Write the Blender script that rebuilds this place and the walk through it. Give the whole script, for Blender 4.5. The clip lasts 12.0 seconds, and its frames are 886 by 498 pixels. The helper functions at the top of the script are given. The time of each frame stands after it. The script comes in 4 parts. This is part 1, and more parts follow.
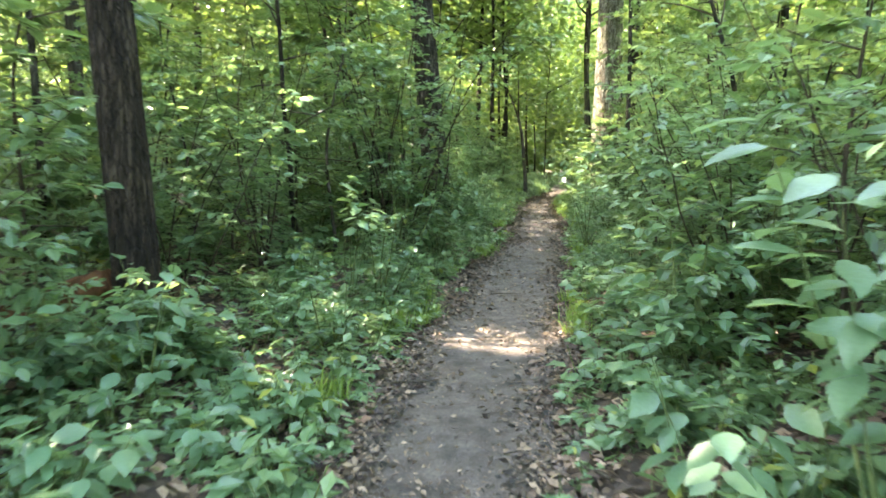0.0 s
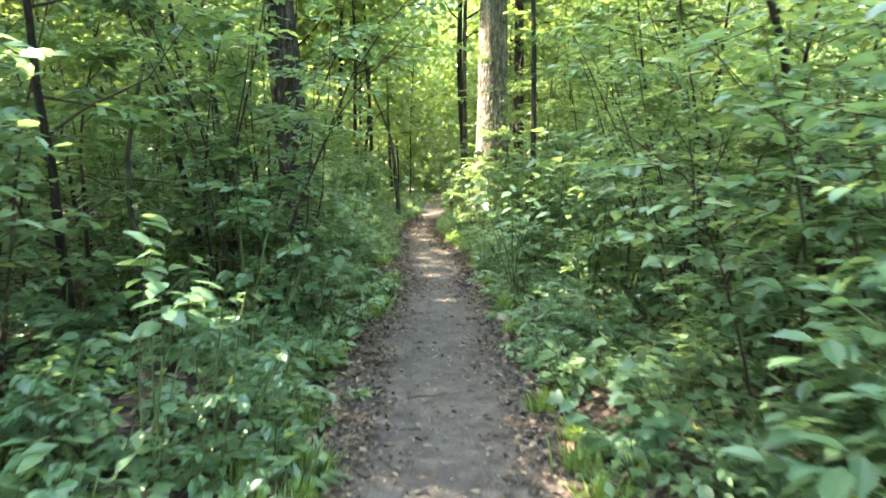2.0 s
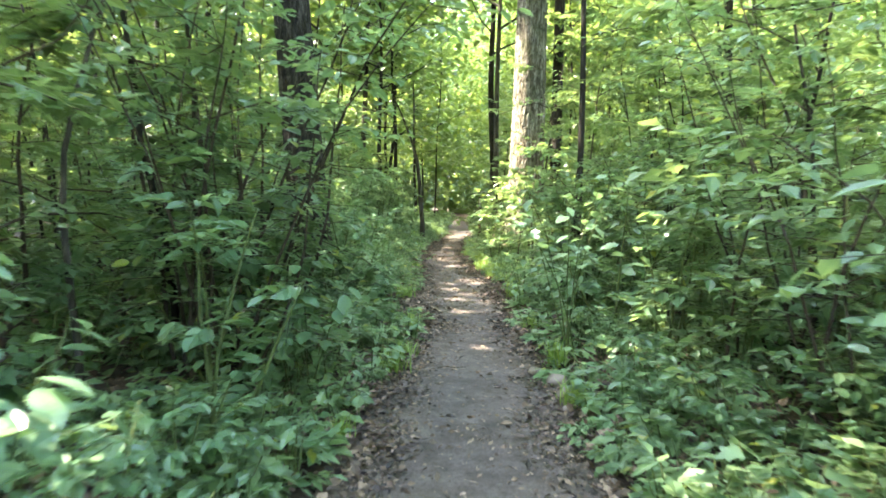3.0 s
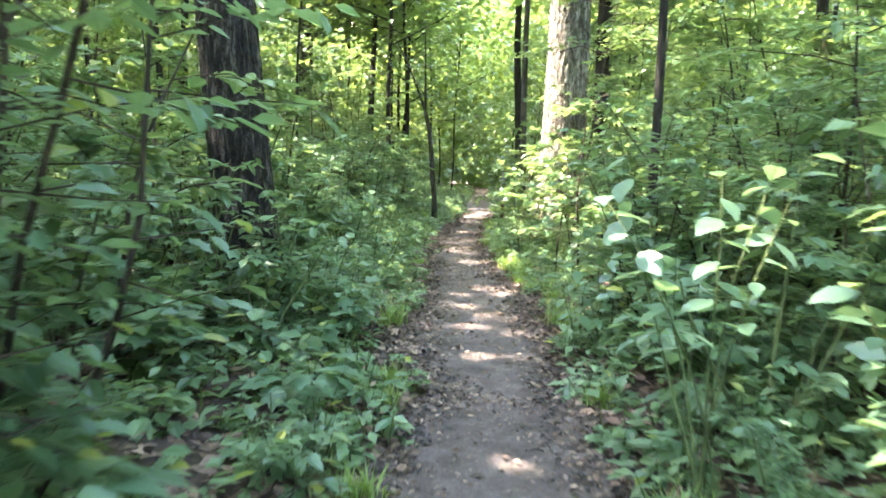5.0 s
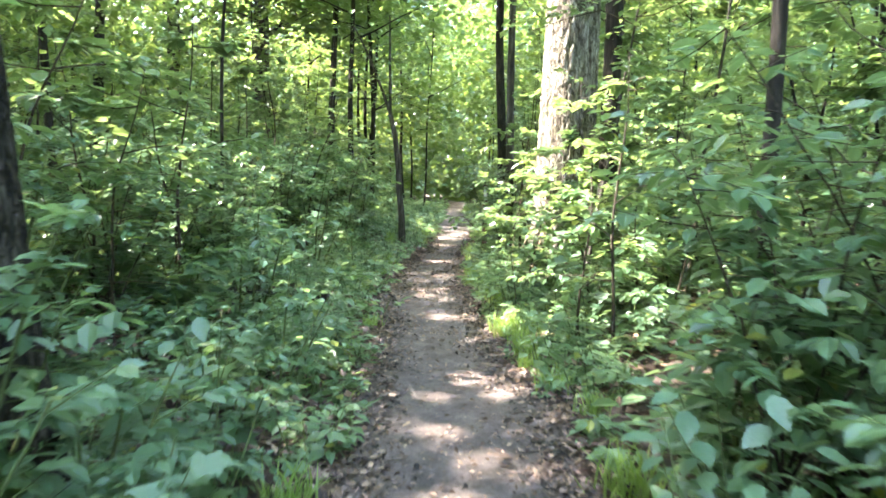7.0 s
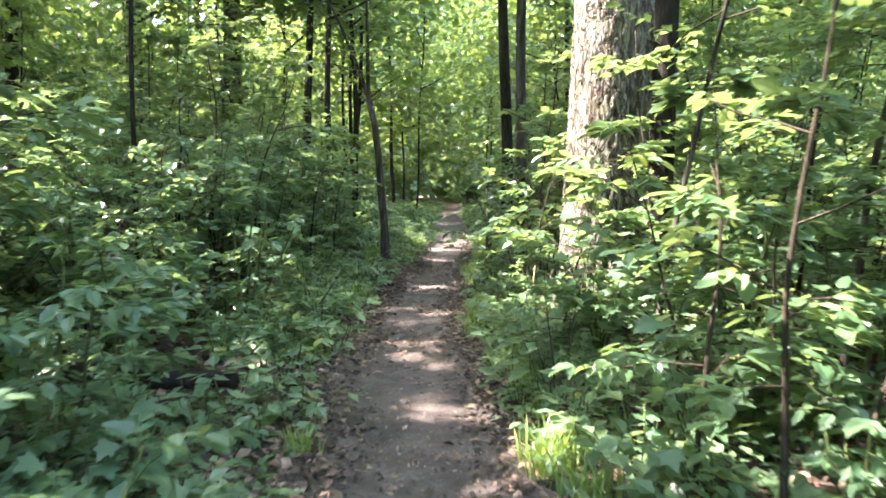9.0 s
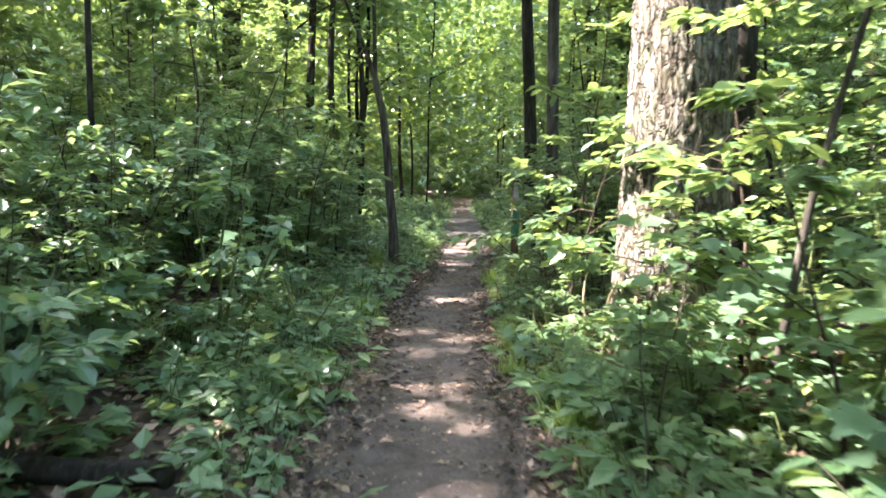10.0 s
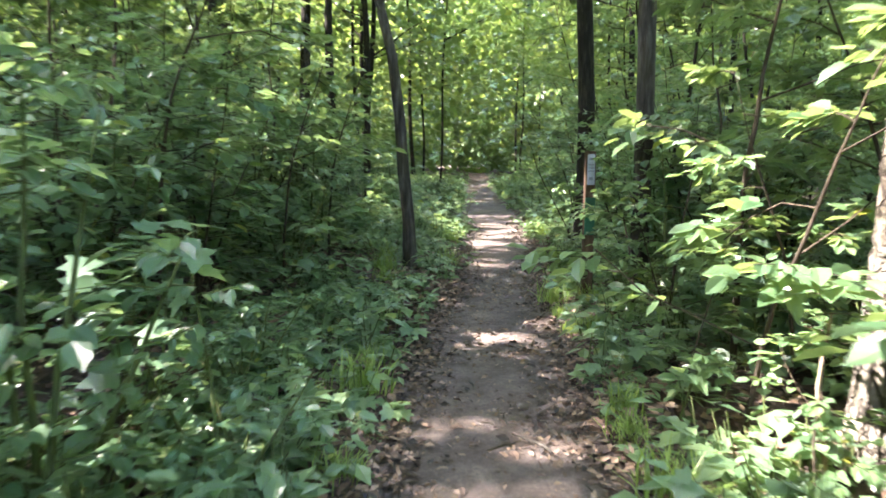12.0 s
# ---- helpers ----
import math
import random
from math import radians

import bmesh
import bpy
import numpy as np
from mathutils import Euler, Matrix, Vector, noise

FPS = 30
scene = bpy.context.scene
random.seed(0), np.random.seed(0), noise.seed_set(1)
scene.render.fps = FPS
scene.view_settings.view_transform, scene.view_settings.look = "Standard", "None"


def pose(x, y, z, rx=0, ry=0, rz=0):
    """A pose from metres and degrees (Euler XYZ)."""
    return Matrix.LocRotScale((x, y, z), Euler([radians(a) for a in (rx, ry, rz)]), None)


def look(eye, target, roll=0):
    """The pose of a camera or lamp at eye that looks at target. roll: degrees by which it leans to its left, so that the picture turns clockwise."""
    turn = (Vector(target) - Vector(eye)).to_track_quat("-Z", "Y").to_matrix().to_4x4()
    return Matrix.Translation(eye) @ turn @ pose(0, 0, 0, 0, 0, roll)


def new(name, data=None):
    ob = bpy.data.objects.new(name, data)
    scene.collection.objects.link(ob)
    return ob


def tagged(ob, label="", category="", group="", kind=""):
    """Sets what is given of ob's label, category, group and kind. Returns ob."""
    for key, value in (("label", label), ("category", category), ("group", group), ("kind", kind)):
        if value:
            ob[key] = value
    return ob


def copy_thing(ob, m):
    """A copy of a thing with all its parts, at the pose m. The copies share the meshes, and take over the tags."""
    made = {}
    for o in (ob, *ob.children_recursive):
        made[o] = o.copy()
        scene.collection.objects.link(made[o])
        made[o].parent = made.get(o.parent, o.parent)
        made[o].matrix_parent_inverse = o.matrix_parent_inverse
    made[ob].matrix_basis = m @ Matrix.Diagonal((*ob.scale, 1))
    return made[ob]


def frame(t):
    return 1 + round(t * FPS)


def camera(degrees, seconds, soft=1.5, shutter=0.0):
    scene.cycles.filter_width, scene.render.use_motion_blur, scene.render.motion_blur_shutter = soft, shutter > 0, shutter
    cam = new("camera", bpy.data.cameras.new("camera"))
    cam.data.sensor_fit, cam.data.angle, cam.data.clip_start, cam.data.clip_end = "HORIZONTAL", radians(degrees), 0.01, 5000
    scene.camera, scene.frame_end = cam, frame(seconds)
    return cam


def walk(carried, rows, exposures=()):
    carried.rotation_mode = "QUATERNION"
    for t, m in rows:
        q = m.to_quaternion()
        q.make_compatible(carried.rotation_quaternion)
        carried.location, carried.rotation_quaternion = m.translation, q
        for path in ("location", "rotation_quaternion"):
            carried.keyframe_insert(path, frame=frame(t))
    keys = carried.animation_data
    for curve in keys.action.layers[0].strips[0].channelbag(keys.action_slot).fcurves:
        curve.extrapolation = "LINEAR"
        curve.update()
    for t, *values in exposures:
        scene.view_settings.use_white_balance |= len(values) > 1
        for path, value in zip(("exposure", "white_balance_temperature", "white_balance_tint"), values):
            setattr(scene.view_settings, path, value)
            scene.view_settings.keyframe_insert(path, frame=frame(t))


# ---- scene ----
cam = camera(65.2, 12.0, soft=1.7, shutter=0.5)
METRES, EYE, TILT, LEAN, TURN = 20.0, 1.4, -7.0, 0.0, 0.0
TINT = 18
ROWS = [
    (0.0, 0.0, 0.0, 0.0, 0.0, 0.0, 0.0),
    (0.5, -0.0061, 0.0419, 0.0048, -2.25, -0.73, 0.9),
    (1.0, -0.0122, 0.0812, 0.0104, -4.89, -0.72, 0.8),
    (1.5, -0.0113, 0.1227, 0.0169, -4.33, 0.54, 0.81),
    (2.0, -0.0093, 0.1655, 0.0223, -11.67, 1.28, 1.78),
    (2.5, -0.0054, 0.2077, 0.0264, -9.92, 3.46, 0.46),
    (4.5, 0.0287, 0.3798, 0.0504, -9.9, 0.48, -0.12),
    (5.0, 0.0367, 0.4228, 0.0553, -8.32, 0.75, -0.35),
    (5.5, 0.0455, 0.464, 0.0605, -7.94, 2.03, -1.53),
    (6.0, 0.0524, 0.5073, 0.0659, -8.14, 0.9, 0.27),
    (6.5, 0.0612, 0.5482, 0.0722, -9.76, 0.65, 0.86),
    (7.0, 0.0669, 0.5895, 0.0786, -10.42, 1.77, 0.05),
    (7.5, 0.0739, 0.6291, 0.0843, -10.29, 1.93, 0.25),
    (9.5, 0.1031, 0.7857, 0.1041, -10.77, 1.63, 0.83),
    (10.0, 0.1054, 0.8251, 0.1088, -10.14, 1.36, 0.53),
    (10.5, 0.1091, 0.8632, 0.1139, -9.47, 1.58, 0.7),
    (11.0, 0.1108, 0.9017, 0.119, -7.77, 1.83, 0.32),
    (11.5, 0.1153, 0.94, 0.1227, -7.76, 1.01, 0.14),
    (12.0, 0.1182, 0.9794, 0.1267, -9.35, -0.68, 0.99),
]
walk(cam, [(t, pose(0, 0, EYE, TILT, LEAN, TURN) @ pose(METRES * x, METRES * y, METRES * z, 90 + pitch, roll, yaw)) for t, x, y, z, yaw, pitch, roll in ROWS],
     exposures=[(0.0, 5.15, 7900, TINT - 8), (2.5, 5.35, 7700, TINT - 8), (4.5, 5.6, 7050, TINT), (7.5, 5.55, 6700, TINT), (9.5, 4.97, 6700, TINT + 6), (12.0, 5.17, 6700, TINT + 6)])

# ---- light ----
SUN = Vector((-0.61, 0.17, 0.77)).normalized()
world = bpy.data.worlds.new("world")
scene.world = world
world.use_nodes = True
wn = world.node_tree
sky = wn.nodes.new("ShaderNodeTexSky")
sky.sky_type = "NISHITA"
sky.sun_disc = False
sky.sun_elevation = math.asin(SUN.z)
sky.sun_rotation = math.atan2(SUN.x, SUN.y)
wn.nodes["Background"].inputs["Strength"].default_value = 0.15
wn.links.new(sky.outputs[0], wn.nodes["Background"].inputs["Color"])
lamp = bpy.data.lights.new("sun", "SUN")
lamp.energy, lamp.angle, lamp.color = 2.0, radians(0.8), (1.0, 0.955, 0.885)
sun = new("sun", lamp)
sun.matrix_world = look((0, 0, 60), Vector((0, 0, 60)) - SUN)


# ---- materials ----
def material(name):
    m = bpy.data.materials.new(name)
    m.use_nodes = True
    nt = m.node_tree
    return m, nt, nt.nodes["Principled BSDF"], nt.nodes["Material Output"]


def noise_node(nt, scale, detail=4.0, rough=0.6, coords="Object", stretch=(1, 1, 1)):
    tc = nt.nodes.new("ShaderNodeTexCoord")
    mp = nt.nodes.new("ShaderNodeMapping")
    mp.inputs["Scale"].default_value = stretch
    n = nt.nodes.new("ShaderNodeTexNoise")
    n.inputs["Scale"].default_value, n.inputs["Detail"].default_value, n.inputs["Roughness"].default_value = scale, detail, rough
    nt.links.new(tc.outputs[coords], mp.inputs[0])
    nt.links.new(mp.outputs[0], n.inputs["Vector"])
    return n


def ramp(nt, source, stops):
    r = nt.nodes.new("ShaderNodeValToRGB")
    e = r.color_ramp.elements
    while len(e) < len(stops):
        e.new(0.5)
    for k, (p, c) in enumerate(stops):
        e[k].position, e[k].color = p, (*c, 1)
    nt.links.new(source, r.inputs[0])
    return r


def mix(nt, a, b, fac, blend="MIX"):
    m = nt.nodes.new("ShaderNodeMix")
    m.data_type, m.blend_type = "RGBA", blend
    for sock, v in ((m.inputs[6], a), (m.inputs[7], b), (m.inputs[0], fac)):
        if isinstance(v, (int, float)):
            sock.default_value = v
        elif isinstance(v, tuple):
            sock.default_value = (*v, 1)
        else:
            nt.links.new(v, sock)
    return m.outputs[2]


def bump(nt, bsdf, height, strength, dist):
    b = nt.nodes.new("ShaderNodeBump")
    b.inputs["Strength"].default_value, b.inputs["Distance"].default_value = strength, dist
    nt.links.new(height, b.inputs["Height"])
    nt.links.new(b.outputs[0], bsdf.inputs["Normal"])


def leaf_material(name, dark, mid, light, glow, rough=0.34, through_light=0.42):
    """A leaf: reflects green with a waxy sheen, and lets light through in a yellower green."""
    m, nt, bsdf, out = material(name)
    geo = nt.nodes.new("ShaderNodeNewGeometry")
    r = ramp(nt, geo.outputs["Random Per Island"], [(0.0, dark), (0.5, mid), (0.97, light), (0.99, (0.26, 0.28, 0.05))])
    n = noise_node(nt, 14.0, 3.0)
    vein = ramp(nt, n.outputs["Fac"], [(0.3, (0.75, 0.78, 0.75)), (0.7, (1.15, 1.1, 1.05))])
    col = mix(nt, r.outputs[0], vein.outputs[0], 1.0, "MULTIPLY")
    nt.links.new(col, bsdf.inputs["Base Color"])
    bsdf.inputs["Roughness"].default_value = rough
    bump(nt, bsdf, n.outputs["Fac"], 0.25, 0.01)
    tr = nt.nodes.new("ShaderNodeBsdfTranslucent")
    tcol = mix(nt, col, glow, 0.6)
    nt.links.new(tcol, tr.inputs["Color"])
    ms = nt.nodes.new("ShaderNodeMixShader")
    ms.inputs[0].default_value = through_light
    nt.links.new(bsdf.outputs[0], ms.inputs[1])
    nt.links.new(tr.outputs[0], ms.inputs[2])
    nt.links.new(ms.outputs[0], out.inputs["Surface"])
    return m


LEAF_SHRUB = leaf_material("leaf_shrub", (0.05, 0.112, 0.062), (0.083, 0.165, 0.092), (0.135, 0.23, 0.115), (0.29, 0.43, 0.12))
LEAF_HERB = leaf_material("leaf_herb", (0.062, 0.125, 0.066), (0.105, 0.195, 0.103), (0.175, 0.265, 0.13), (0.31, 0.44, 0.13))
LEAF_SAPLING = leaf_material("leaf_sapling", (0.048, 0.108, 0.052), (0.082, 0.158, 0.072), (0.13, 0.215, 0.088), (0.34, 0.46, 0.11), through_light=0.38)
LEAF_CANOPY = leaf_material("leaf_canopy", (0.044, 0.092, 0.038), (0.068, 0.135, 0.048), (0.105, 0.18, 0.062), (0.36, 0.47, 0.09), through_light=0.42)
LEAF_LARGE = leaf_material("leaf_large", (0.085, 0.165, 0.10), (0.12, 0.215, 0.13), (0.165, 0.265, 0.145), (0.30, 0.45, 0.13), rough=0.28)
GRASS = leaf_material("grass", (0.085, 0.165, 0.04), (0.14, 0.235, 0.055), (0.21, 0.31, 0.08), (0.40, 0.54, 0.09))


def bark_material(name, deep, mid, high, stretch=0.14, scale=22.0, relief=0.03, moss=0.0, plates=0.0):
    m, nt, bsdf, out = material(name)
    n = noise_node(nt, scale, 6.0, 0.65, stretch=(1, 1, stretch))
    big = noise_node(nt, 1.7, 3.0)
    r = ramp(nt, n.outputs["Fac"], [(0.32, deep), (0.5, mid), (0.68, high)])
    tone = ramp(nt, big.outputs["Fac"], [(0.35, (0.7, 0.7, 0.7)), (0.65, (1.2, 1.17, 1.1))])
    col = mix(nt, r.outputs[0], tone.outputs[0], 1.0, "MULTIPLY")
    if moss:
        mn = noise_node(nt, 3.1, 5.0)
        mr = ramp(nt, mn.outputs["Fac"], [(0.5, (0, 0, 0)), (0.62, (moss, moss, moss))])
        col = mix(nt, col, (0.07, 0.10, 0.03), mr.outputs[0])
    height = n.outputs["Fac"]
    if plates:
        tc = nt.nodes.new("ShaderNodeTexCoord")
        warp = noise_node(nt, 6.0, 3.0)
        add = nt.nodes.new("ShaderNodeMix")
        add.data_type, add.blend_type = "RGBA", "LINEAR_LIGHT"
        add.inputs[0].default_value = 0.06
        nt.links.new(tc.outputs["Object"], add.inputs[6])
        nt.links.new(warp.outputs["Color"], add.inputs[7])
        mp = nt.nodes.new("ShaderNodeMapping")
        mp.inputs["Scale"].default_value = (1, 1, 0.13)
        nt.links.new(add.outputs[2], mp.inputs[0])
        vo = nt.nodes.new("ShaderNodeTexVoronoi")
        vo.feature = "DISTANCE_TO_EDGE"
        vo.inputs["Scale"].default_value = plates
        nt.links.new(mp.outputs[0], vo.inputs["Vector"])
        gap = ramp(nt, vo.outputs["Distance"], [(0.0, (0.30, 0.28, 0.26)), (0.14, (1, 1, 1))])
        col = mix(nt, col, gap.outputs[0], 1.0, "MULTIPLY")
        hm = nt.nodes.new("ShaderNodeMath")
        hm.operation = "MULTIPLY_ADD"
        nt.links.new(gap.outputs[0], hm.inputs[0])
        hm.inputs[1].default_value = 0.8
        nt.links.new(n.outputs["Fac"], hm.inputs[2])
        height = hm.outputs[0]
    nt.links.new(col, bsdf.inputs["Base Color"])
    bsdf.inputs["Roughness"].default_value = 0.9
    bsdf.inputs["Specular IOR Level"].default_value = 0.2
    bump(nt, bsdf, height, 0.9, relief)
    return m


BARK_FURROWED = bark_material("bark_furrowed", (0.006, 0.005, 0.003), (0.026, 0.023, 0.016), (0.125, 0.115, 0.09), stretch=0.12, scale=19.0, relief=0.05, plates=26.0)
BARK_BROWN = bark_material("bark_brown", (0.006, 0.0045, 0.003), (0.026, 0.019, 0.013), (0.085, 0.066, 0.047), stretch=0.12, scale=19.0, relief=0.05, plates=26.0)
BARK_PALE = bark_material("bark_pale", (0.045, 0.033, 0.022), (0.17, 0.155, 0.125), (0.35, 0.335, 0.30), scale=15.0, moss=0.3, stretch=0.14, relief=0.05, plates=22.0)
BARK_DARK = bark_material("bark_dark", (0.006, 0.005, 0.004), (0.015, 0.0135, 0.010), (0.036, 0.032, 0.025), scale=30.0, relief=0.015)
BARK_GREY = bark_material("bark_grey", (0.016, 0.014, 0.011), (0.045, 0.041, 0.033), (0.105, 0.098, 0.082), scale=18.0)
TWIG = bark_material("twig_bark", (0.015, 0.012, 0.008), (0.04, 0.032, 0.022), (0.085, 0.07, 0.05), scale=60.0, relief=0.003)
STEM_GREEN = bark_material("green_stem", (0.04, 0.06, 0.02), (0.08, 0.11, 0.04), (0.13, 0.16, 0.06), scale=60.0, relief=0.002)
DRY_STALK = bark_material("dry_stalk", (0.10, 0.075, 0.045), (0.22, 0.175, 0.115), (0.34, 0.29, 0.21), scale=40.0, relief=0.003)
ROTTEN = bark_material("rotten_wood", (0.02, 0.009, 0.005), (0.075, 0.033, 0.014), (0.15, 0.075, 0.035), scale=12.0, stretch=0.3)


def soil_material(name, tones, litter=0.0):
    m, nt, bsdf, out = material(name)
    fine = noise_node(nt, 45.0, 8.0, 0.75)
    mid = noise_node(nt, 5.0, 6.0, 0.65)
    big = noise_node(nt, 0.7, 3.0)
    r = ramp(nt, mid.outputs["Fac"], [(0.3, tones[0]), (0.5, tones[1]), (0.72, tones[2])])
    g = ramp(nt, fine.outputs["Fac"], [(0.3, (0.5, 0.5, 0.52)), (0.52, (1.0, 1.0, 1.0)), (0.75, (1.45, 1.42, 1.36))])
    b = ramp(nt, big.outputs["Fac"], [(0.3, (0.82, 0.84, 0.86)), (0.7, (1.15, 1.1, 1.06))])
    col = mix(nt, mix(nt, r.outputs[0], g.outputs[0], 1.0, "MULTIPLY"), b.outputs[0], 1.0, "MULTIPLY")
    if litter:
        tc = nt.nodes.new("ShaderNodeTexCoord")
        v = nt.nodes.new("ShaderNodeTexVoronoi")
        v.inputs["Scale"].default_value = 16.0
        nt.links.new(tc.outputs["Object"], v.inputs["Vector"])
        lr = ramp(nt, v.outputs["Color"], [(0.0, (0.018, 0.012, 0.008)), (0.5, (0.06, 0.038, 0.023)), (1.0, (0.17, 0.115, 0.075))])
        col = mix(nt, col, lr.outputs[0], litter)
    nt.links.new(col, bsdf.inputs["Base Color"])
    bsdf.inputs["Roughness"].default_value = 0.95
    bump(nt, bsdf, fine.outputs["Fac"], 0.9, 0.03)
    return m


TRAIL_SOIL = soil_material("trail_soil", ((0.052, 0.041, 0.034), (0.106, 0.084, 0.070), (0.170, 0.137, 0.116)))
FOREST_SOIL = soil_material("forest_soil", ((0.016, 0.011, 0.007), (0.034, 0.024, 0.016), (0.065, 0.046, 0.03)), litter=0.5)


def dead_material(name, tones):
    m, nt, bsdf, out = material(name)
    geo = nt.nodes.new("ShaderNodeNewGeometry")
    info = nt.nodes.new("ShaderNodeObjectInfo")
    add = nt.nodes.new("ShaderNodeMath")
    add.operation = "ADD"
    nt.links.new(geo.outputs["Random Per Island"], add.inputs[0])
    nt.links.new(info.outputs["Random"], add.inputs[1])
    frac = nt.nodes.new("ShaderNodeMath")
    frac.operation = "FRACT"
    nt.links.new(add.outputs[0], frac.inputs[0])
    r = ramp(nt, frac.outputs[0], [(0.0, tones[0]), (0.45, tones[1]), (1.0, tones[2])])
    n = noise_node(nt, 40.0, 4.0)
    g = ramp(nt, n.outputs["Fac"], [(0.3, (0.7, 0.7, 0.7)), (0.7, (1.2, 1.2, 1.2))])
    nt.links.new(mix(nt, r.outputs[0], g.outputs[0], 1.0, "MULTIPLY"), bsdf.inputs["Base Color"])
    bsdf.inputs["Roughness"].default_value = 0.8
    bump(nt, bsdf, n.outputs["Fac"], 0.4, 0.005)
    return m


DEAD_DARK = dead_material("damp_leaf", ((0.010, 0.008, 0.006), (0.034, 0.025, 0.018), (0.12, 0.085, 0.06)))
DEAD_LEAF = dead_material("dead_leaf", ((0.035, 0.022, 0.014), (0.10, 0.062, 0.038), (0.30, 0.21, 0.145)))
STONE = dead_material("stone", ((0.09, 0.075, 0.06), (0.15, 0.12, 0.095), (0.23, 0.185, 0.15)))
POST_WOOD = bark_material("post_wood", (0.03, 0.02, 0.013), (0.07, 0.045, 0.028), (0.11, 0.075, 0.05), scale=25.0, relief=0.004)


def paint_material(name, colour, rough):
    m, nt, bsdf, out = material(name)
    n = noise_node(nt, 30.0, 4.0)
    g = ramp(nt, n.outputs["Fac"], [(0.3, tuple(c * 0.85 for c in colour)), (0.7, colour)])
    nt.links.new(g.outputs[0], bsdf.inputs["Base Color"])
    bsdf.inputs["Roughness"].default_value = rough
    return m


GREEN_PAINT = paint_material("green_paint", (0.008, 0.095, 0.05), 0.5)
WHITE_PLATE = paint_material("white_plate", (0.27, 0.28, 0.27), 0.5)
GREY_PRINT = paint_material("grey_print", (0.12, 0.12, 0.12), 0.6)


# ---- geometry helpers ----
class Shape:
    """Triangles gathered in arrays and made into one mesh."""

    def __init__(self):
        self.v, self.f, self.n = [], [], 0

    def add(self, v, f):
        v = np.asarray(v, dtype=np.float64).reshape(-1, 3)
        self.v.append(v)
        self.f.append(np.asarray(f, dtype=np.int64).reshape(-1, 3) + self.n)
        self.n += len(v)
        return self

    def arrays(self):
        if not self.v:
            return np.zeros((0, 3)), np.zeros((0, 3), dtype=np.int64)
        return np.concatenate(self.v), np.concatenate(self.f)

    def mesh(self, name, mat, smooth=False):
        v, f = self.arrays()
        me = bpy.data.meshes.new(name)
        me.vertices.add(len(v))
        me.vertices.foreach_set("co", v.astype(np.float32).ravel())
        me.loops.add(len(f) * 3)
        me.loops.foreach_set("vertex_index", f.astype(np.int32).ravel())
        me.polygons.add(len(f))
        me.polygons.foreach_set("loop_start", np.arange(0, len(f) * 3, 3, dtype=np.int32))
        me.polygons.foreach_set("use_smooth", np.full(len(f), smooth))
        me.materials.append(mat)
        me.update(calc_edges=True)
        return me


def part(name, shape, mat, parent=None, label="", smooth=False):
    ob = new(name, shape.mesh(name, mat, smooth))
    if parent is not None:
        ob.parent = parent
    return tagged(ob, label)


def tube(points, radii, sides=6, cap=True, ridge=None):
    """A tapered tube along points. ridge(angle, height) scales the radius."""
    p = np.asarray(points, dtype=float)
    r = np.asarray(radii, dtype=float)
    t = np.gradient(p, axis=0)
    t /= np.linalg.norm(t, axis=1)[:, None] + 1e-9
    ref = np.where(np.abs(t[:, 2:3]) > 0.8, np.array([[1.0, 0, 0]]), np.array([[0, 0, 1.0]]))
    a = np.cross(ref, t)
    a /= np.linalg.norm(a, axis=1)[:, None] + 1e-9
    b = np.cross(t, a)
    ang = np.arange(sides) * 2 * math.pi / sides
    rr = np.repeat(r[:, None], sides, axis=1)
    if ridge is not None:
        rr = rr * ridge(ang[None, :], p[:, 2:3])
    v = p[:, None, :] + rr[:, :, None] * (np.cos(ang)[None, :, None] * a[:, None, :] + np.sin(ang)[None, :, None] * b[:, None, :])
    m = len(p)
    i, j = np.meshgrid(np.arange(m - 1), np.arange(sides), indexing="ij")
    q0, q1 = i * sides + j, i * sides + (j + 1) % sides
    f = np.concatenate([np.stack([q0, q1, q1 + sides], -1).reshape(-1, 3), np.stack([q0, q1 + sides, q0 + sides], -1).reshape(-1, 3)])
    v = v.reshape(-1, 3)
    if cap:
        top = np.arange(sides) + (m - 1) * sides
        f = np.concatenate([f, np.stack([top, np.roll(top, -1), np.full(sides, m * sides)], -1)])
        v = np.concatenate([v, p[-1:]])
    return v, f


# leaf outlines: one unit long along x, the blade's face towards z
LEAF_SMALL = (np.array([(0, 0, 0), (0.45, 0.30, 0.05), (1, 0, -0.06), (0.45, -0.30, 0.05)]), np.array([(0, 2, 1), (0, 3, 2)]))
LEAF_FINE = (np.array([(0, 0, 0), (0.22, 0.23, 0.04), (0.52, 0.31, 0.04), (0.82, 0.15, -0.02), (1, 0, -0.12), (0.82, -0.15, -0.02), (0.52, -0.31, 0.04),
                        (0.22, -0.23, 0.04), (0.5, 0, 0.0)]),
              np.array([(8, 0, 7), (8, 7, 6), (8, 6, 5), (8, 5, 4), (8, 4, 3), (8, 3, 2), (8, 2, 1), (8, 1, 0)]))
LEAF_OVATE = (np.array([(0, 0, 0), (0.28, 0.27, 0.05), (0.66, 0.25, 0.03), (1, 0, -0.10), (0.66, -0.25, 0.03), (0.28, -0.27, 0.05)]),
              np.array([(0, 3, 2), (0, 2, 1), (0, 5, 4), (0, 4, 3)]))
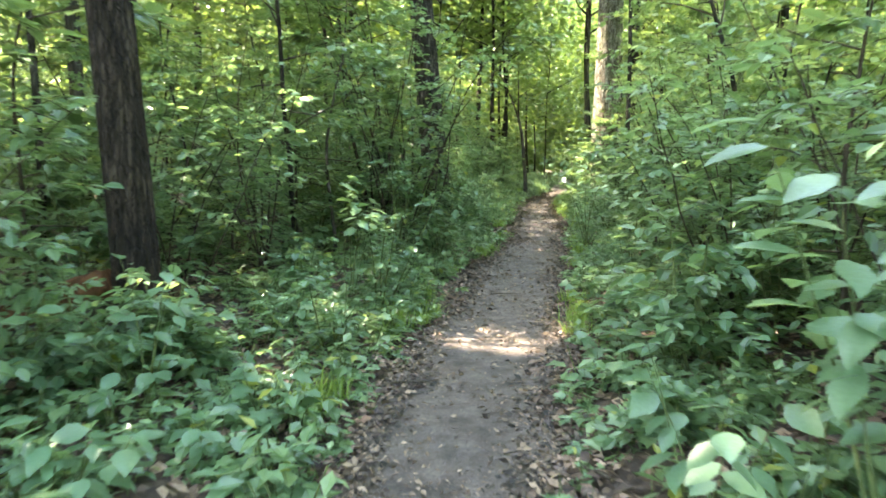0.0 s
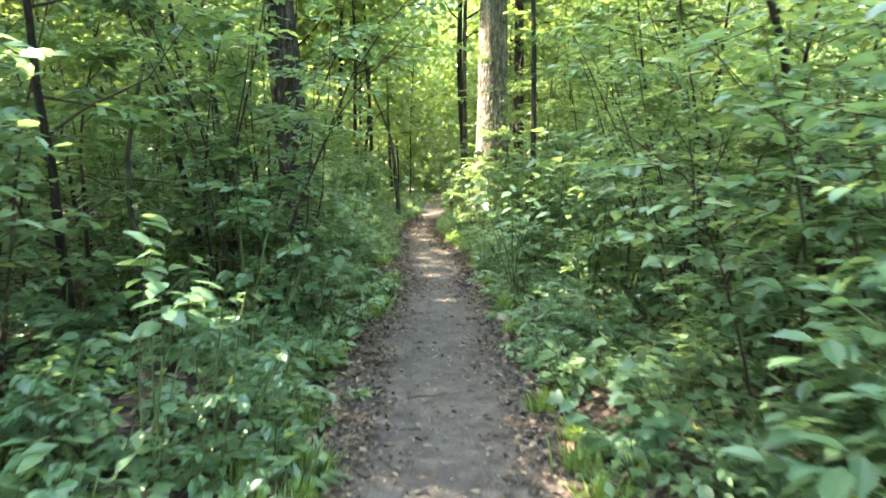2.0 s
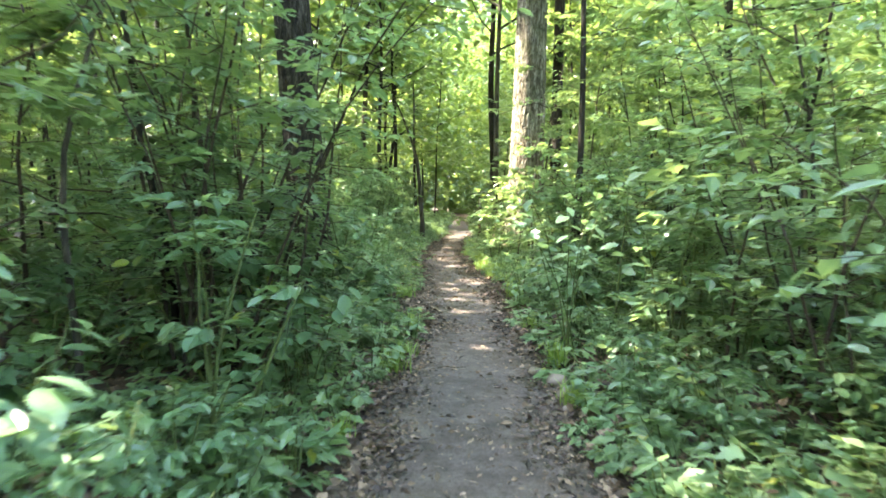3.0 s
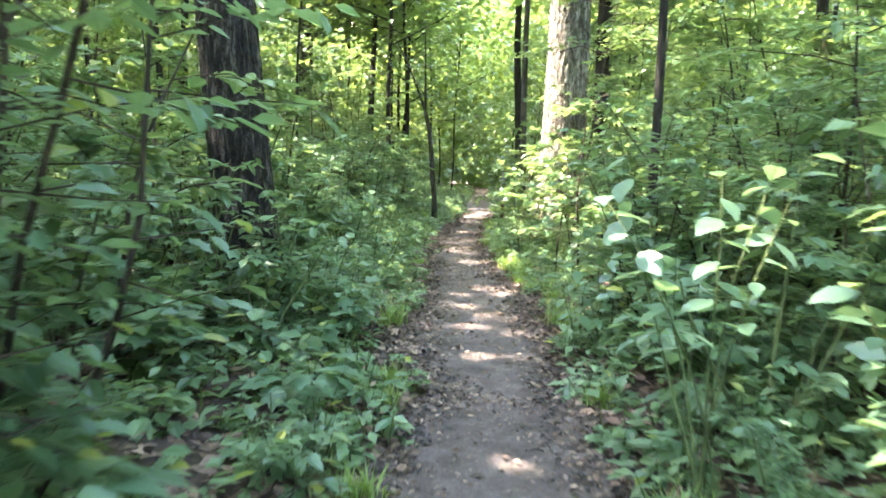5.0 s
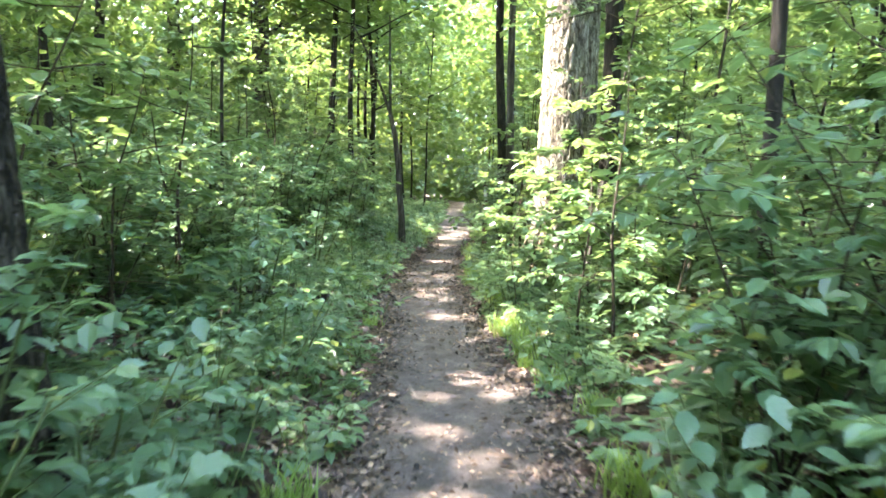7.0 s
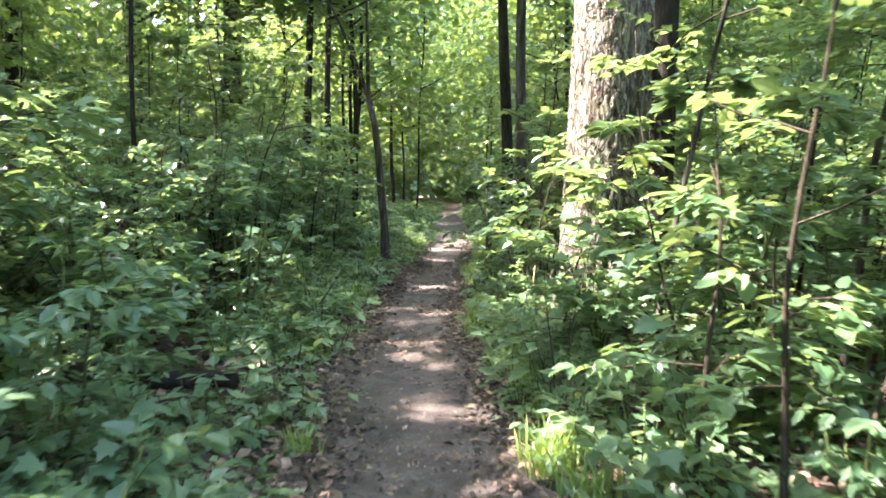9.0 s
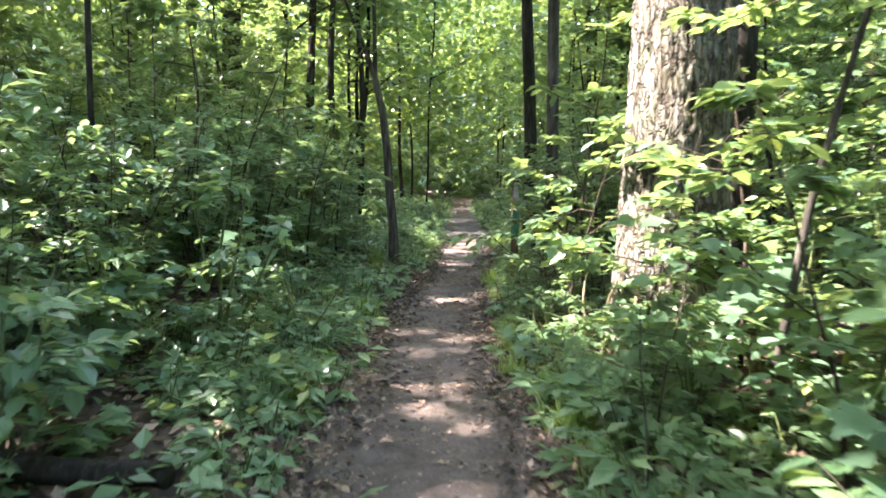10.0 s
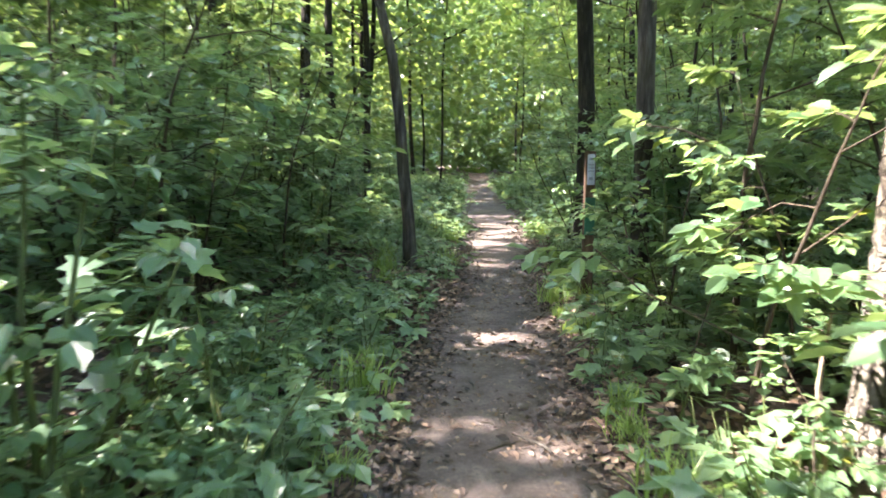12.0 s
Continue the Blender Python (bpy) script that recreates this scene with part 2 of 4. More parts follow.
_lobes = [(0.0, 0.0), (0.02, -0.22), (0.12, -0.50), (0.32, -0.32), (0.62, -0.44), (0.62, -0.20), (1.0, 0.0), (0.62, 0.20), (0.62, 0.44), (0.32, 0.32), (0.12, 0.50), (0.02, 0.22)]
LEAF_LOBED = (np.array([(x, y, 0.10 * abs(y) - 0.10 * x * x) for x, y in _lobes] + [(0.35, 0, 0.02)]),
              np.array([(12, k, (k + 1) % 12) for k in range(12)]))
LEAF_BLADE = (np.array([(0, 0.03, 0), (0, -0.03, 0), (0.5, 0.028, 0.1), (0.5, -0.028, 0.1), (1, 0, -0.05)]), np.array([(0, 1, 3), (0, 3, 2), (2, 3, 4)]))


def leaves(shape, outline, pos, yaw, pitch, roll, size, slim=1.0):
    """Many leaves at once: yaw about z, then the tip raised by pitch, then turned about its own length by roll (radians)."""
    tv, tf = outline
    pos = np.asarray(pos, dtype=float).reshape(-1, 3)
    n = len(pos)
    if n == 0:
        return
    cy, sy, cp, sp, cr, sr = np.cos(yaw), np.sin(yaw), np.cos(pitch), np.sin(pitch), np.cos(roll), np.sin(roll)
    ex = np.stack([cy * cp, sy * cp, sp], -1)
    side = np.stack([-sy, cy, np.zeros(n)], -1)
    up = np.cross(ex, side)
    ey = side * cr[:, None] + up * sr[:, None]
    ez = up * cr[:, None] - side * sr[:, None]
    s = np.asarray(size)[:, None, None]
    v = pos[:, None, :] + s * (tv[None, :, 0:1] * ex[:, None, :] + slim * tv[None, :, 1:2] * ey[:, None, :] + tv[None, :, 2:3] * ez[:, None, :])
    f = tf[None, :, :] + (np.arange(n) * len(tv))[:, None, None]
    shape.add(v.reshape(-1, 3), f.reshape(-1, 3))


# ---- lie of the land ----
PATH_Y = np.array([-8, 0, 3.46, 4.87, 6.36, 9.05, 11.0, 12.2, 13.7, 16.4, 18.5, 20.6, 22.1, 23.8, 25.0, 27.4, 33.0, 36.5, 51.4, 60, 90])
PATH_X = np.array([-0.9, -0.32, 0.0, 0.19, 0.46, 0.97, 1.34, 1.62, 1.88, 2.26, 2.50, 2.75, 3.0, 3.3, 3.69, 4.3, 5.6, 6.3, 9.2, 11.2, 20.0])
LAND_Y = np.array([-300, -10, 0, 5, 10, 14, 17, 21, 30, 60, 400])
LAND_Z = np.array([-0.6, -0.35, -0.3, -0.27, -0.13, -0.03, 0.06, 0.09, 0.1, 0.2, 0.6])


def smooth_interp(y, xs, zs):
    y = np.asarray(y, dtype=float)
    return sum(np.interp(y + d, xs, zs) for d in (-0.9, -0.45, 0, 0.45, 0.9)) / 5


def path_x(y):
    return smooth_interp(y, PATH_Y, PATH_X)


def half_width(y):
    y = np.asarray(y, dtype=float)
    return 0.63 + 0.12 * np.exp(-((y - 8.0) / 2.6) ** 2) + 0.05 * np.sin(y * 1.3) + 0.04 * np.sin(y * 3.1 + 1)


def off_path(x, y):
    """Distance outside the trail's edge."""
    return np.abs(np.asarray(x) - path_x(y)) - half_width(y)


def land(x, y):
    x, y = np.asarray(x, dtype=float), np.asarray(y, dtype=float)
    d = np.maximum(off_path(x, y), 0)
    bank = 0.22 * (1 - np.exp(-d / 1.6))
    rough = 0.03 * np.sin(x * 2.3 + y * 0.7) * np.sin(y * 1.9 - x) + 0.12 * np.sin(x * 0.31 + 1) * np.sin(y * 0.27)
    return smooth_interp(y, LAND_Y, LAND_Z) + bank + rough * np.minimum(d, 1.5) / 1.5


def spread_axis(fine_from, fine_to, step, far):
    mid = np.arange(fine_from, fine_to + step, step)
    out, d = [], step
    x = fine_to
    tail = []
    while x < far:
        d *= 1.35
        x += d
        tail.append(x)
    tail = np.array(tail)
    return np.concatenate([fine_from - (tail[::-1] - fine_to), mid, tail])


def grid_mesh(xs, ys, zs):
    m, n = xs.shape
    i, j = np.meshgrid(np.arange(m - 1), np.arange(n - 1), indexing="ij")
    q = i * n + j
    f = np.concatenate([np.stack([q, q + n, q + n + 1], -1).reshape(-1, 3), np.stack([q, q + n + 1, q + 1], -1).reshape(-1, 3)])
    return np.stack([xs, ys, zs], -1).reshape(-1, 3), f


gx, gy = np.meshgrid(spread_axis(-7, 13, 0.2, 500), spread_axis(-3, 36, 0.25, 500), indexing="ij")
gz = land(gx, gy) - 0.05 * np.clip(1.0 + off_path(gx, gy) * -2.5, 0, 1)
ground = part("ground", Shape().add(*grid_mesh(gx, gy, gz)), FOREST_SOIL, smooth=True)
tagged(ground, "brown forest floor of soil and leaf litter", "ground", kind="structure")

# the trodden trail, a little proud of the soil beneath, with a ragged edge
ty = np.arange(-6, 62, 0.09)
tu = np.linspace(-1, 1, 25)
TY, TU = np.meshgrid(ty, tu, indexing="ij")
edge = half_width(TY) + 0.05 * np.sin(TY * 7.3 + np.sign(TU) * 2) + 0.04 * np.sin(TY * 17.1 + np.sign(TU)) + 0.1
TX = path_x(TY) + TU * edge
TZ = (smooth_interp(TY, LAND_Y, LAND_Z) - 0.02 + 0.035 * TU ** 2 + 0.007 * np.sin(TX * 9 + TY * 3) * np.sin(TY * 6.1) + 0.006 * np.sin(TX * 23) * np.sin(TY * 19)
      - 0.06 * np.clip((np.abs(TU) - 0.86) / 0.14, 0, 1) + np.maximum(off_path(TX, TY), 0) * 0.13)
trail = part("trail", Shape().add(*grid_mesh(TX, TY, TZ)), TRAIL_SOIL, smooth=True)
tagged(trail, "trodden grey-brown earth footpath through the woods", "trail", kind="structure")

# ---- places in the sun: the canopy has a gap over each (place, radius) ----
SUNNY = [((4.68, 22.2, 0.8), 0.5), ((4.68, 22.2, 1.8), 0.95), ((4.70, 22.2, 2.8), 1.0), ((4.72, 22.2, 3.8), 0.95), ((4.4, 21.4, 0.5), 0.22),
         ((0.35, 6.3, -0.25), 0.26), ((0.0, 6.7, 0.0), 0.28), ((0.75, 6.2, -0.2), 0.2), ((-0.75, 7.0, 1.2), 0.22),
         ((2.2, 11.0, 1.08), 0.26), ((2.5, 11.65, 1.75), 0.28), ((2.4, 11.35, 1.4), 0.18), ((3.1, 11.1, 1.3), 0.16), ((2.6, 10.6, 0.1), 0.2),
         ((1.95, 14.2, -0.03), 0.13), ((2.6, 17.0, 0.06), 0.16), ((2.3, 18.2, 0.06), 0.18), ((3.2, 18.4, 0.2), 0.30), ((2.9, 19.4, 0.08), 0.2),
         ((3.0, 20.9, 0.08), 0.2), ((3.6, 25.1, 0.09), 0.24), ((4.3, 29.0, 0.1), 0.28), ((4.9, 31.0, 0.1), 0.35), ((3.9, 26.8, 0.1), 0.18),
         ((4.6, 19.6, 0.4), 0.3), ((5.2, 20.2, 0.7), 0.28), ((4.3, 20.2, 1.5), 0.34), ((4.2, 21.0, 2.2), 0.32), ((4.3, 17.0, 0.2), 0.45),
         ((4.7, 20.8, 1.5), 0.22), ((5.2, 19.8, 1.2), 0.22), ((4.5, 23.6, 1.4), 0.36), ((4.9, 24.6, 1.6), 0.3), ((4.0, 22.6, 0.5), 0.2), ((4.4, 20.6, 4.3), 0.6), ((4.2, 20.9, 3.6), 0.35),
         ((3.8, 17.8, 2.3), 0.55), ((3.7, 17.9, 1.6), 0.35), ((4.4, 19.2, 1.8), 0.3), ((4.1, 21.3, 2.6), 0.5), ((3.9, 20.2, 1.7), 0.32), ((3.55, 18.2, 0.5), 0.3), ((4.1, 18.5, 1.0), 0.28),
         ((-1.6, 6.5, 1.0), 0.22), ((-1.3, 5.6, 0.6), 0.2), ((-2.0, 7.5, 1.5), 0.25),
         ((1.2, 21.2, 0.3), 0.2), ((1.6, 22.2, 0.25), 0.18), ((0.7, 21.8, 0.4), 0.2), ((0.2, 20.0, 0.5), 0.3), ((6.2, 36.0, 0.12), 0.5), ((7.5, 42.0, 0.15), 0.9),
         ((1.7, 10.3, -0.1), 0.12), ((-1.5, 5.0, 0.1), 0.2), ((1.9, 8.2, 0.1), 0.18)]
SUN_P = np.array([p for p, r in SUNNY])
SUN_R = np.array([r for p, r in SUNNY])
SUN_D = np.array(SUN)


WIDE = [(4.68, 22.2), (4.70, 22.2), (4.72, 22.2)]     # the sunny places with open air towards the sun


DAPPLE = np.random.default_rng(77)


def in_sunbeam(pos, margin=0.0, wide=0.0, dapple=0.0):
    """True where a thing at pos would shade one of the sunny places."""
    pos = np.asarray(pos, dtype=float).reshape(-1, 3)
    out = np.zeros(len(pos), dtype=bool)
    for p, r in zip(SUN_P, SUN_R):
        d = pos - p
        s = d @ SUN_D
        off = np.linalg.norm(d - s[:, None] * SUN_D, axis=1)
        broad = (p[0], p[1]) in WIDE
        hit = (s > 0.6) & (off < r + margin + (wide if broad else 0.0))
        if dapple and not broad:
            hit &= DAPPLE.random(len(pos)) > dapple
        out |= hit
    return out


# bare patches of litter (x, y, radius) where little grows
BARE = [(-2.95, 4.7, 0.35), (-3.3, 5.6, 0.6), (-0.15, 11.9, 0.5), (0.35, 13.6, 0.35), (1.15, 23.9, 0.45), (0.5, 23.3, 0.5), (4.2, 16.7, 0.6), (4.9, 20.6, 0.45), (2.2, 3.6, 0.35),
        (-2.3, 6.2, 0.6), (-1.4, 7.6, 0.4), (3.4, 11.2, 0.35), (0.3, 16.5, 0.3), (-1.3, 10.2, 0.5)]


def bare(x, y):
    return any((x - a) ** 2 + (y - b) ** 2 < r * r for a, b, r in BARE)


# ---- plants ----
def curve_points(start, direction, length, n, rng, bend=0.15, droop=0.0):
    d = np.asarray(direction, dtype=float)
    d = d / np.linalg.norm(d)
    p = [np.asarray(start, dtype=float)]
    for k in range(n):
        d = d + rng.normal(0, bend / math.sqrt(n), 3) + np.array([0, 0, -droop / n])
        d /= np.linalg.norm(d)
        p.append(p[-1] + d * length / n)
    return np.array(p)


def spray(stems, foliage, start, direction, length, rng, outline, size, count, radius=0.004, droop=0.25, sides=4, slim=1.0):
    """A leafy twig: leaves alternate along it, held nearly flat."""
    pts = curve_points(start, direction, length, 4, rng, 0.25, droop)
    if radius:
        stems.add(*tube(pts[::2], np.linspace(radius, radius * 0.4, 3), 3, cap=False))
    u = np.linspace(0.15, 1.0, count)
    at = np.stack([np.interp(u * 4, np.arange(5), pts[:, k]) for k in range(3)], -1)
    heading = math.atan2(direction[1], direction[0])
    side = np.where(np.arange(count) % 2 == 0, 1, -1)
    yaw = heading + side * rng.uniform(0.5, 1.2, count) * (u < 0.97)
    at = at + rng.normal(0, 0.012, (count, 3))
    leaves(foliage, outline, at, yaw, rng.normal(-0.15, 0.28, count), rng.normal(0, 0.3, count), size * rng.uniform(0.6, 1.15, count), slim)


def shrub_arrays(seed, height, reach, stems_n, sprays, per, size, outline, slim=1.0, light=False):
    rng = np.random.default_rng(seed)
    each, fo = [], Shape()
    for k in range(stems_n):
        st = Shape()
        each.append(st)
        a = rng.uniform(0, 2 * math.pi)
        lean = rng.uniform(0.1, 0.5) if stems_n > 1 else 0.1
        h = height * rng.uniform(0.65, 1.0)
        pts = curve_points((rng.normal(0, 0.05), rng.normal(0, 0.05), -0.08), (math.cos(a) * lean, math.sin(a) * lean, 1), h, 7, rng, 0.18)
        if light:
            st.add(*tube(pts[[0, 7]], (0.005 + 0.004 * height, 0.003), 3, cap=False))
        elif height > 0.5:
            st.add(*tube(pts, np.linspace(0.006 + 0.007 * height, 0.004, 8), 5))
        else:
            st.add(*tube(pts[[0, 3, 7]], (0.005, 0.004, 0.002), 3, cap=False))
        for j in range(sprays):
            u = 1 - rng.uniform(0, 1) ** 1.2 * 0.8
            base = np.array([np.interp(u * 7, np.arange(8), pts[:, c]) for c in range(3)])
            b = rng.uniform(0, 2 * math.pi)
            spray(st, fo, base, (math.cos(b), math.sin(b), rng.uniform(0.05, 0.5)), reach * rng.uniform(0.5, 1.0) * (1.15 - 0.5 * u), rng, outline, size, per, slim=slim, radius=0 if light else 0.004)
    return each, fo


def small_tree_arrays(seed, height, radius, reach, limbs, outline, size, lean=(0, 0), start=0.3, per=10, twigs=5):
    rng = np.random.default_rng(seed)
    wood, each, fo = Shape(), [], Shape()
    pts = curve_points((0, 0, -0.1), (lean[0], lean[1], 1), height, 12, rng, 0.22)
    wood.add(*tube(pts, radius * np.linspace(1.15, 0.15, 13), 9))
    for k in range(limbs):
        u = start + (1 - start) * (k + rng.uniform(0, 1)) / limbs
        base = np.array([np.interp(u * 12, np.arange(13), pts[:, c]) for c in range(3)])
        st = Shape()
        each.append(st)
        a = k * 2.4 + rng.normal(0, 0.4)
        ln = reach * rng.uniform(0.45, 1.05) * (1.2 - 0.7 * u)
        lp = curve_points(base, (math.cos(a), math.sin(a), rng.uniform(0.0, 0.7)), ln, 6, rng, 0.55, 0.25)
        st.add(*tube(lp[::2], np.linspace(radius * 0.35, 0.004, 4), 4))
        for j in range(twigs):
            w = rng.uniform(0.25, 1.0)
            b0 = np.array([np.interp(w * 6, np.arange(7), lp[:, c]) for c in range(3)])
            aa = a + rng.choice((-1, 1)) * rng.uniform(0.2, 1.1)
            spray(st, fo, b0, (math.cos(aa), math.sin(aa), rng.uniform(-0.1, 0.3)), ln * rng.uniform(0.3, 0.55), rng, outline, size, per, radius=0.003 if outline is LEAF_OVATE else 0)
    return wood, each, fo


def merged(*shapes):
    out = Shape()
    for s in shapes:
        v, f = s.arrays()
        if len(v):
            out.add(v, f)
    return out


def placed(shape, x, y, z, turn, scale):
    v, f = shape.arrays()
    c, s = math.cos(turn), math.sin(turn)
    w = v * scale
    return np.stack([c * w[:, 0] - s * w[:, 1] + x, s * w[:, 0] + c * w[:, 1] + y, w[:, 2] + z], -1), f


def at(x, y, turn=0.0, scale=1.0, dz=0.0):
    return pose(x, y, float(land(x, y)) + dz, 0, 0, math.degrees(turn)) @ Matrix.Diagonal((scale, scale, scale, 1))


class Kind:
    """Variants of a plant: each is built once, the first time it is placed, and copied after that."""

    def __init__(self, name, makers, wood, foliage, label, category, group, fine=False):
        self.fine = fine
        self.name, self.makers, self.wood, self.foliage = name, makers, wood, foliage
        self.label, self.category, self.group, self.first = label, category, group, {}

    def place(self, k, x, y, turn, scale):
        k %= len(self.makers)
        m = at(x, y, turn, scale)
        if k in self.first:
            ob = copy_thing(self.first[k], m)
        else:
            shapes = self.makers[k]()
            ob = new(self.name)
            ob.empty_display_size = 0.1
            if len(shapes) == 3:
                part("trunk", shapes[0], self.wood, ob, smooth=True)
            word, mat = ("branch", TWIG) if len(shapes) == 3 else ("stem", self.wood)
            if self.fine:
                for piece in shapes[-2]:
                    part(word, piece, mat, ob)
            else:
                tagged(part(word + "work", merged(*shapes[-2]), mat, ob), kind="stuff")
            part("foliage", shapes[-1], self.foliage, ob)
            self.first[k] = ob
            tagged(ob, self.label, self.category, self.group)
            ob.scale = (1, 1, 1)
            ob.matrix_basis = at(x, y, turn, 1.0)
        return ob


def scatter(rng, count, box, ok, gap):
    """Up to count random places in a box (x0, x1, y0, y1), with at least gap between them."""
    got = []
    tries = 0
    while len(got) < count and tries < count * 30:
        tries += 1
        x, y = rng.uniform(box[0], box[1]), rng.uniform(box[2], box[3])
        if not ok(x, y):
            continue
        if got:
            g = np.array(got)
            if np.min((g[:, 0] - x) ** 2 + (g[:, 1] - y) ** 2) < gap * gap:
                continue
        got.append((x, y))
    return got


# ---- large trees ----
TRUNKS = []     # (x, y, radius) of what plants keep clear of


def furrows(seed, count, depth):
    rng = np.random.default_rng(seed)
    p = rng.uniform(0, 6.3, 6)

    def ridge(a, z):
        w = a * count + 1.6 * np.sin(z * 2.1 + p[0] + 3 * np.sin(a)) + 1.1 * np.sin(z * 6.3 + p[1] + 2 * np.cos(a * 2)) + 0.7 * np.sin(z * 15 + p[3] + 5 * np.sin(a * 3))
        plates = np.abs(np.sin(w * 0.5)) ** 0.6
        cracks = 0.5 + 0.5 * np.sin(z * 23 + 4 * np.sin(a * 7 + p[4]) + p[5])
        return 1 + depth * (plates - 0.6) - depth * 0.25 * (cracks > 0.9) + 0.03 * np.sin(a * 3 + z * 0.8 + p[2])

    return ridge


def large_tree(x, y, radius, height, bark, label, seed, lean=(0.0, 0.0), crown_base=7.5, crown_reach=4.2, leaf_count=2600, flare=0.35, fine=False, category="tree", crown=True, wave=0.0):
    """A forest tree: tapered trunk with a root flare, limbs and a leafy crown high up."""
    rng = np.random.default_rng(seed)
    z0 = float(land(x, y))
    ob = new("tree")
    ob.matrix_basis = pose(x, y, z0)
    n = 150 if fine else 16
    hs = np.concatenate([np.linspace(-0.25, 5.0, n), np.linspace(5.4, height, 14)])
    px = lean[0] * hs + wave * np.sin(hs * 0.9 + seed)
    py = lean[1] * hs + wave * np.sin(hs * 0.7 + seed * 2)
    px, py = px - np.interp(0, hs, px), py - np.interp(0, hs, py)
    rad = radius * (1 + flare * np.exp(-np.maximum(hs, 0) / (radius * 1.2))) * (1 - 0.75 * np.clip(hs / height, 0, 1) ** 1.2)
    trunk = Shape().add(*tube(np.stack([px, py, hs], -1), rad, 72 if fine else 10, ridge=furrows(seed, int(radius * 62) + 4, 0.12 if fine else 0.06)))
    part("trunk", trunk, bark, ob, smooth=True)
    limbs, fo = Shape(), Shape()
    tips = []
    for k in range(11):
        u = crown_base + (height - crown_base) * k / 11
        base = (np.interp(u, hs, px), np.interp(u, hs, py), u)
        a = k * 2.4 + rng.normal(0, 0.3)
        ln = crown_reach * rng.uniform(0.7, 1.1) * (1.1 - 0.4 * k / 11)
        lp = curve_points(base, (math.cos(a), math.sin(a), rng.uniform(0.25, 0.9)), ln, 7, rng, 0.3)
        piece = Shape().add(*(tube(lp, np.linspace(max(0.04, radius * 0.28), 0.012, 8), 7) if fine else tube(lp[::2], np.linspace(max(0.04, radius * 0.28), 0.012, 4), 4)))
        if fine:
            part("limb", piece, bark, ob, smooth=True)
        else:
            limbs.add(*piece.arrays())
        for w in (0.35, 0.55, 0.75, 0.9, 1.0):
            c = np.array([np.interp(w * 7, np.arange(8), lp[:, q]) for q in range(3)])
            tips.append(c + rng.normal(0, 0.35, 3))
    if not fine:
        tagged(part("limbwork", limbs, bark, ob, smooth=True), kind="stuff")
    if crown:
        tips = np.array(tips)
        c = tips[rng.integers(0, len(tips), leaf_count)]
        pos = c + rng.normal(0, 1, (leaf_count, 3)) * np.array([0.8, 0.8, 0.5])
        world_pos = pos + np.array([x, y, z0])
        # crowns do not close over the trail
        over = (off_path(world_pos[:, 0], world_pos[:, 1]) < np.where((world_pos[:, 0] < path_x(world_pos[:, 1])) & (np.abs(world_pos[:, 1] - 13) < 7), 5.6, 2.3)) & (np.abs(world_pos[:, 1] - 14) < 19) & (rng.random(leaf_count) < 0.68)
        keep = ~in_sunbeam(world_pos, 0.12, 0.3, 0.12) & ~over
        pos = pos[keep]
        m = len(pos)
        leaves(fo, LEAF_SMALL, pos, rng.uniform(0, 6.3, m), rng.normal(-0.2, 0.35, m), rng.normal(0, 0.4, m), rng.uniform(0.26, 0.44, m), 1.35)
        part("crown", fo, LEAF_CANOPY, ob)
    TRUNKS.append((x, y, radius))
    return tagged(ob, label, category, "forest trees")


large_tree(5.10, 22.15, 0.44, 21, BARK_PALE, "huge old tree with pale ridged bark, sunlit on one side", 1, lean=(0.02, 0.02), crown_base=9, fine=True, flare=0.16)
large_tree(6.18, 22.95, 0.165, 17, BARK_DARK, "dark slender tree close behind a huge trunk", 2, crown_base=8)
large_tree(-0.05, 15.1, 0.275, 19, BARK_FURROWED, "grey-brown tree with deeply furrowed bark beside the trail", 3, lean=(-0.09, 0.0), fine=True, flare=0.25)
large_tree(-2.52, 5.7, 0.185, 17, BARK_BROWN, "dark furrowed tree trunk rising from leafy undergrowth", 4, lean=(-0.05, 0.0), fine=True, flare=0.3)
large_tree(4.14, 15.88, 0.056, 11, BARK_DARK, "thin dark straight tree among shrubs", 5, crown_base=5.5, crown_reach=2.2, leaf_count=1200, wave=0.02)
large_tree(6.12, 29.6, 0.13, 15, BARK_DARK, "dark slender tree behind a trail marker post", 6, lean=(-0.02, 0.0), crown_base=6.5, crown_reach=3, wave=0.05)
large_tree(5.32, 26.0, 0.09, 14, BARK_GREY, "slender tree with patchy pale and dark bark", 7, lean=(0.0, 0.0), crown_base=6.5, crown_reach=3, wave=0.03)
large_tree(-1.1, 44.5, 0.45, 20, BARK_GREY, "large grey forest tree further off", 8)
large_tree(-4.9, 45.0, 0.36, 20, BARK_GREY, "broad grey forest tree deep in the woods", 9)

rng = np.random.default_rng(11)
CLEAR = [((2.2, 17.0), (4.9, 22.6), 0.9), ((1.2, 10.0), (4.7, 22.4), 0.7), ((0.9, 9.3), (0.0, 15.0), 0.5), ((2.3, 19.0), (5.6, 28.5), 0.7), ((2.3, 18.0), (3.2, 28.0), 0.5),
         ((0.0, 0.0), (-2.3, 5.6), 0.45)]


def clear_view(x, y):
    """True away from the open lines through the undergrowth."""
    for a, b, w in CLEAR:
        a, b = np.array(a), np.array(b)
        d = b - a
        u = np.clip(((np.array((x, y)) - a) @ d) / (d @ d), 0, 1)
        if np.linalg.norm(np.array((x, y)) - a - u * d) < w:
            return False
    return True


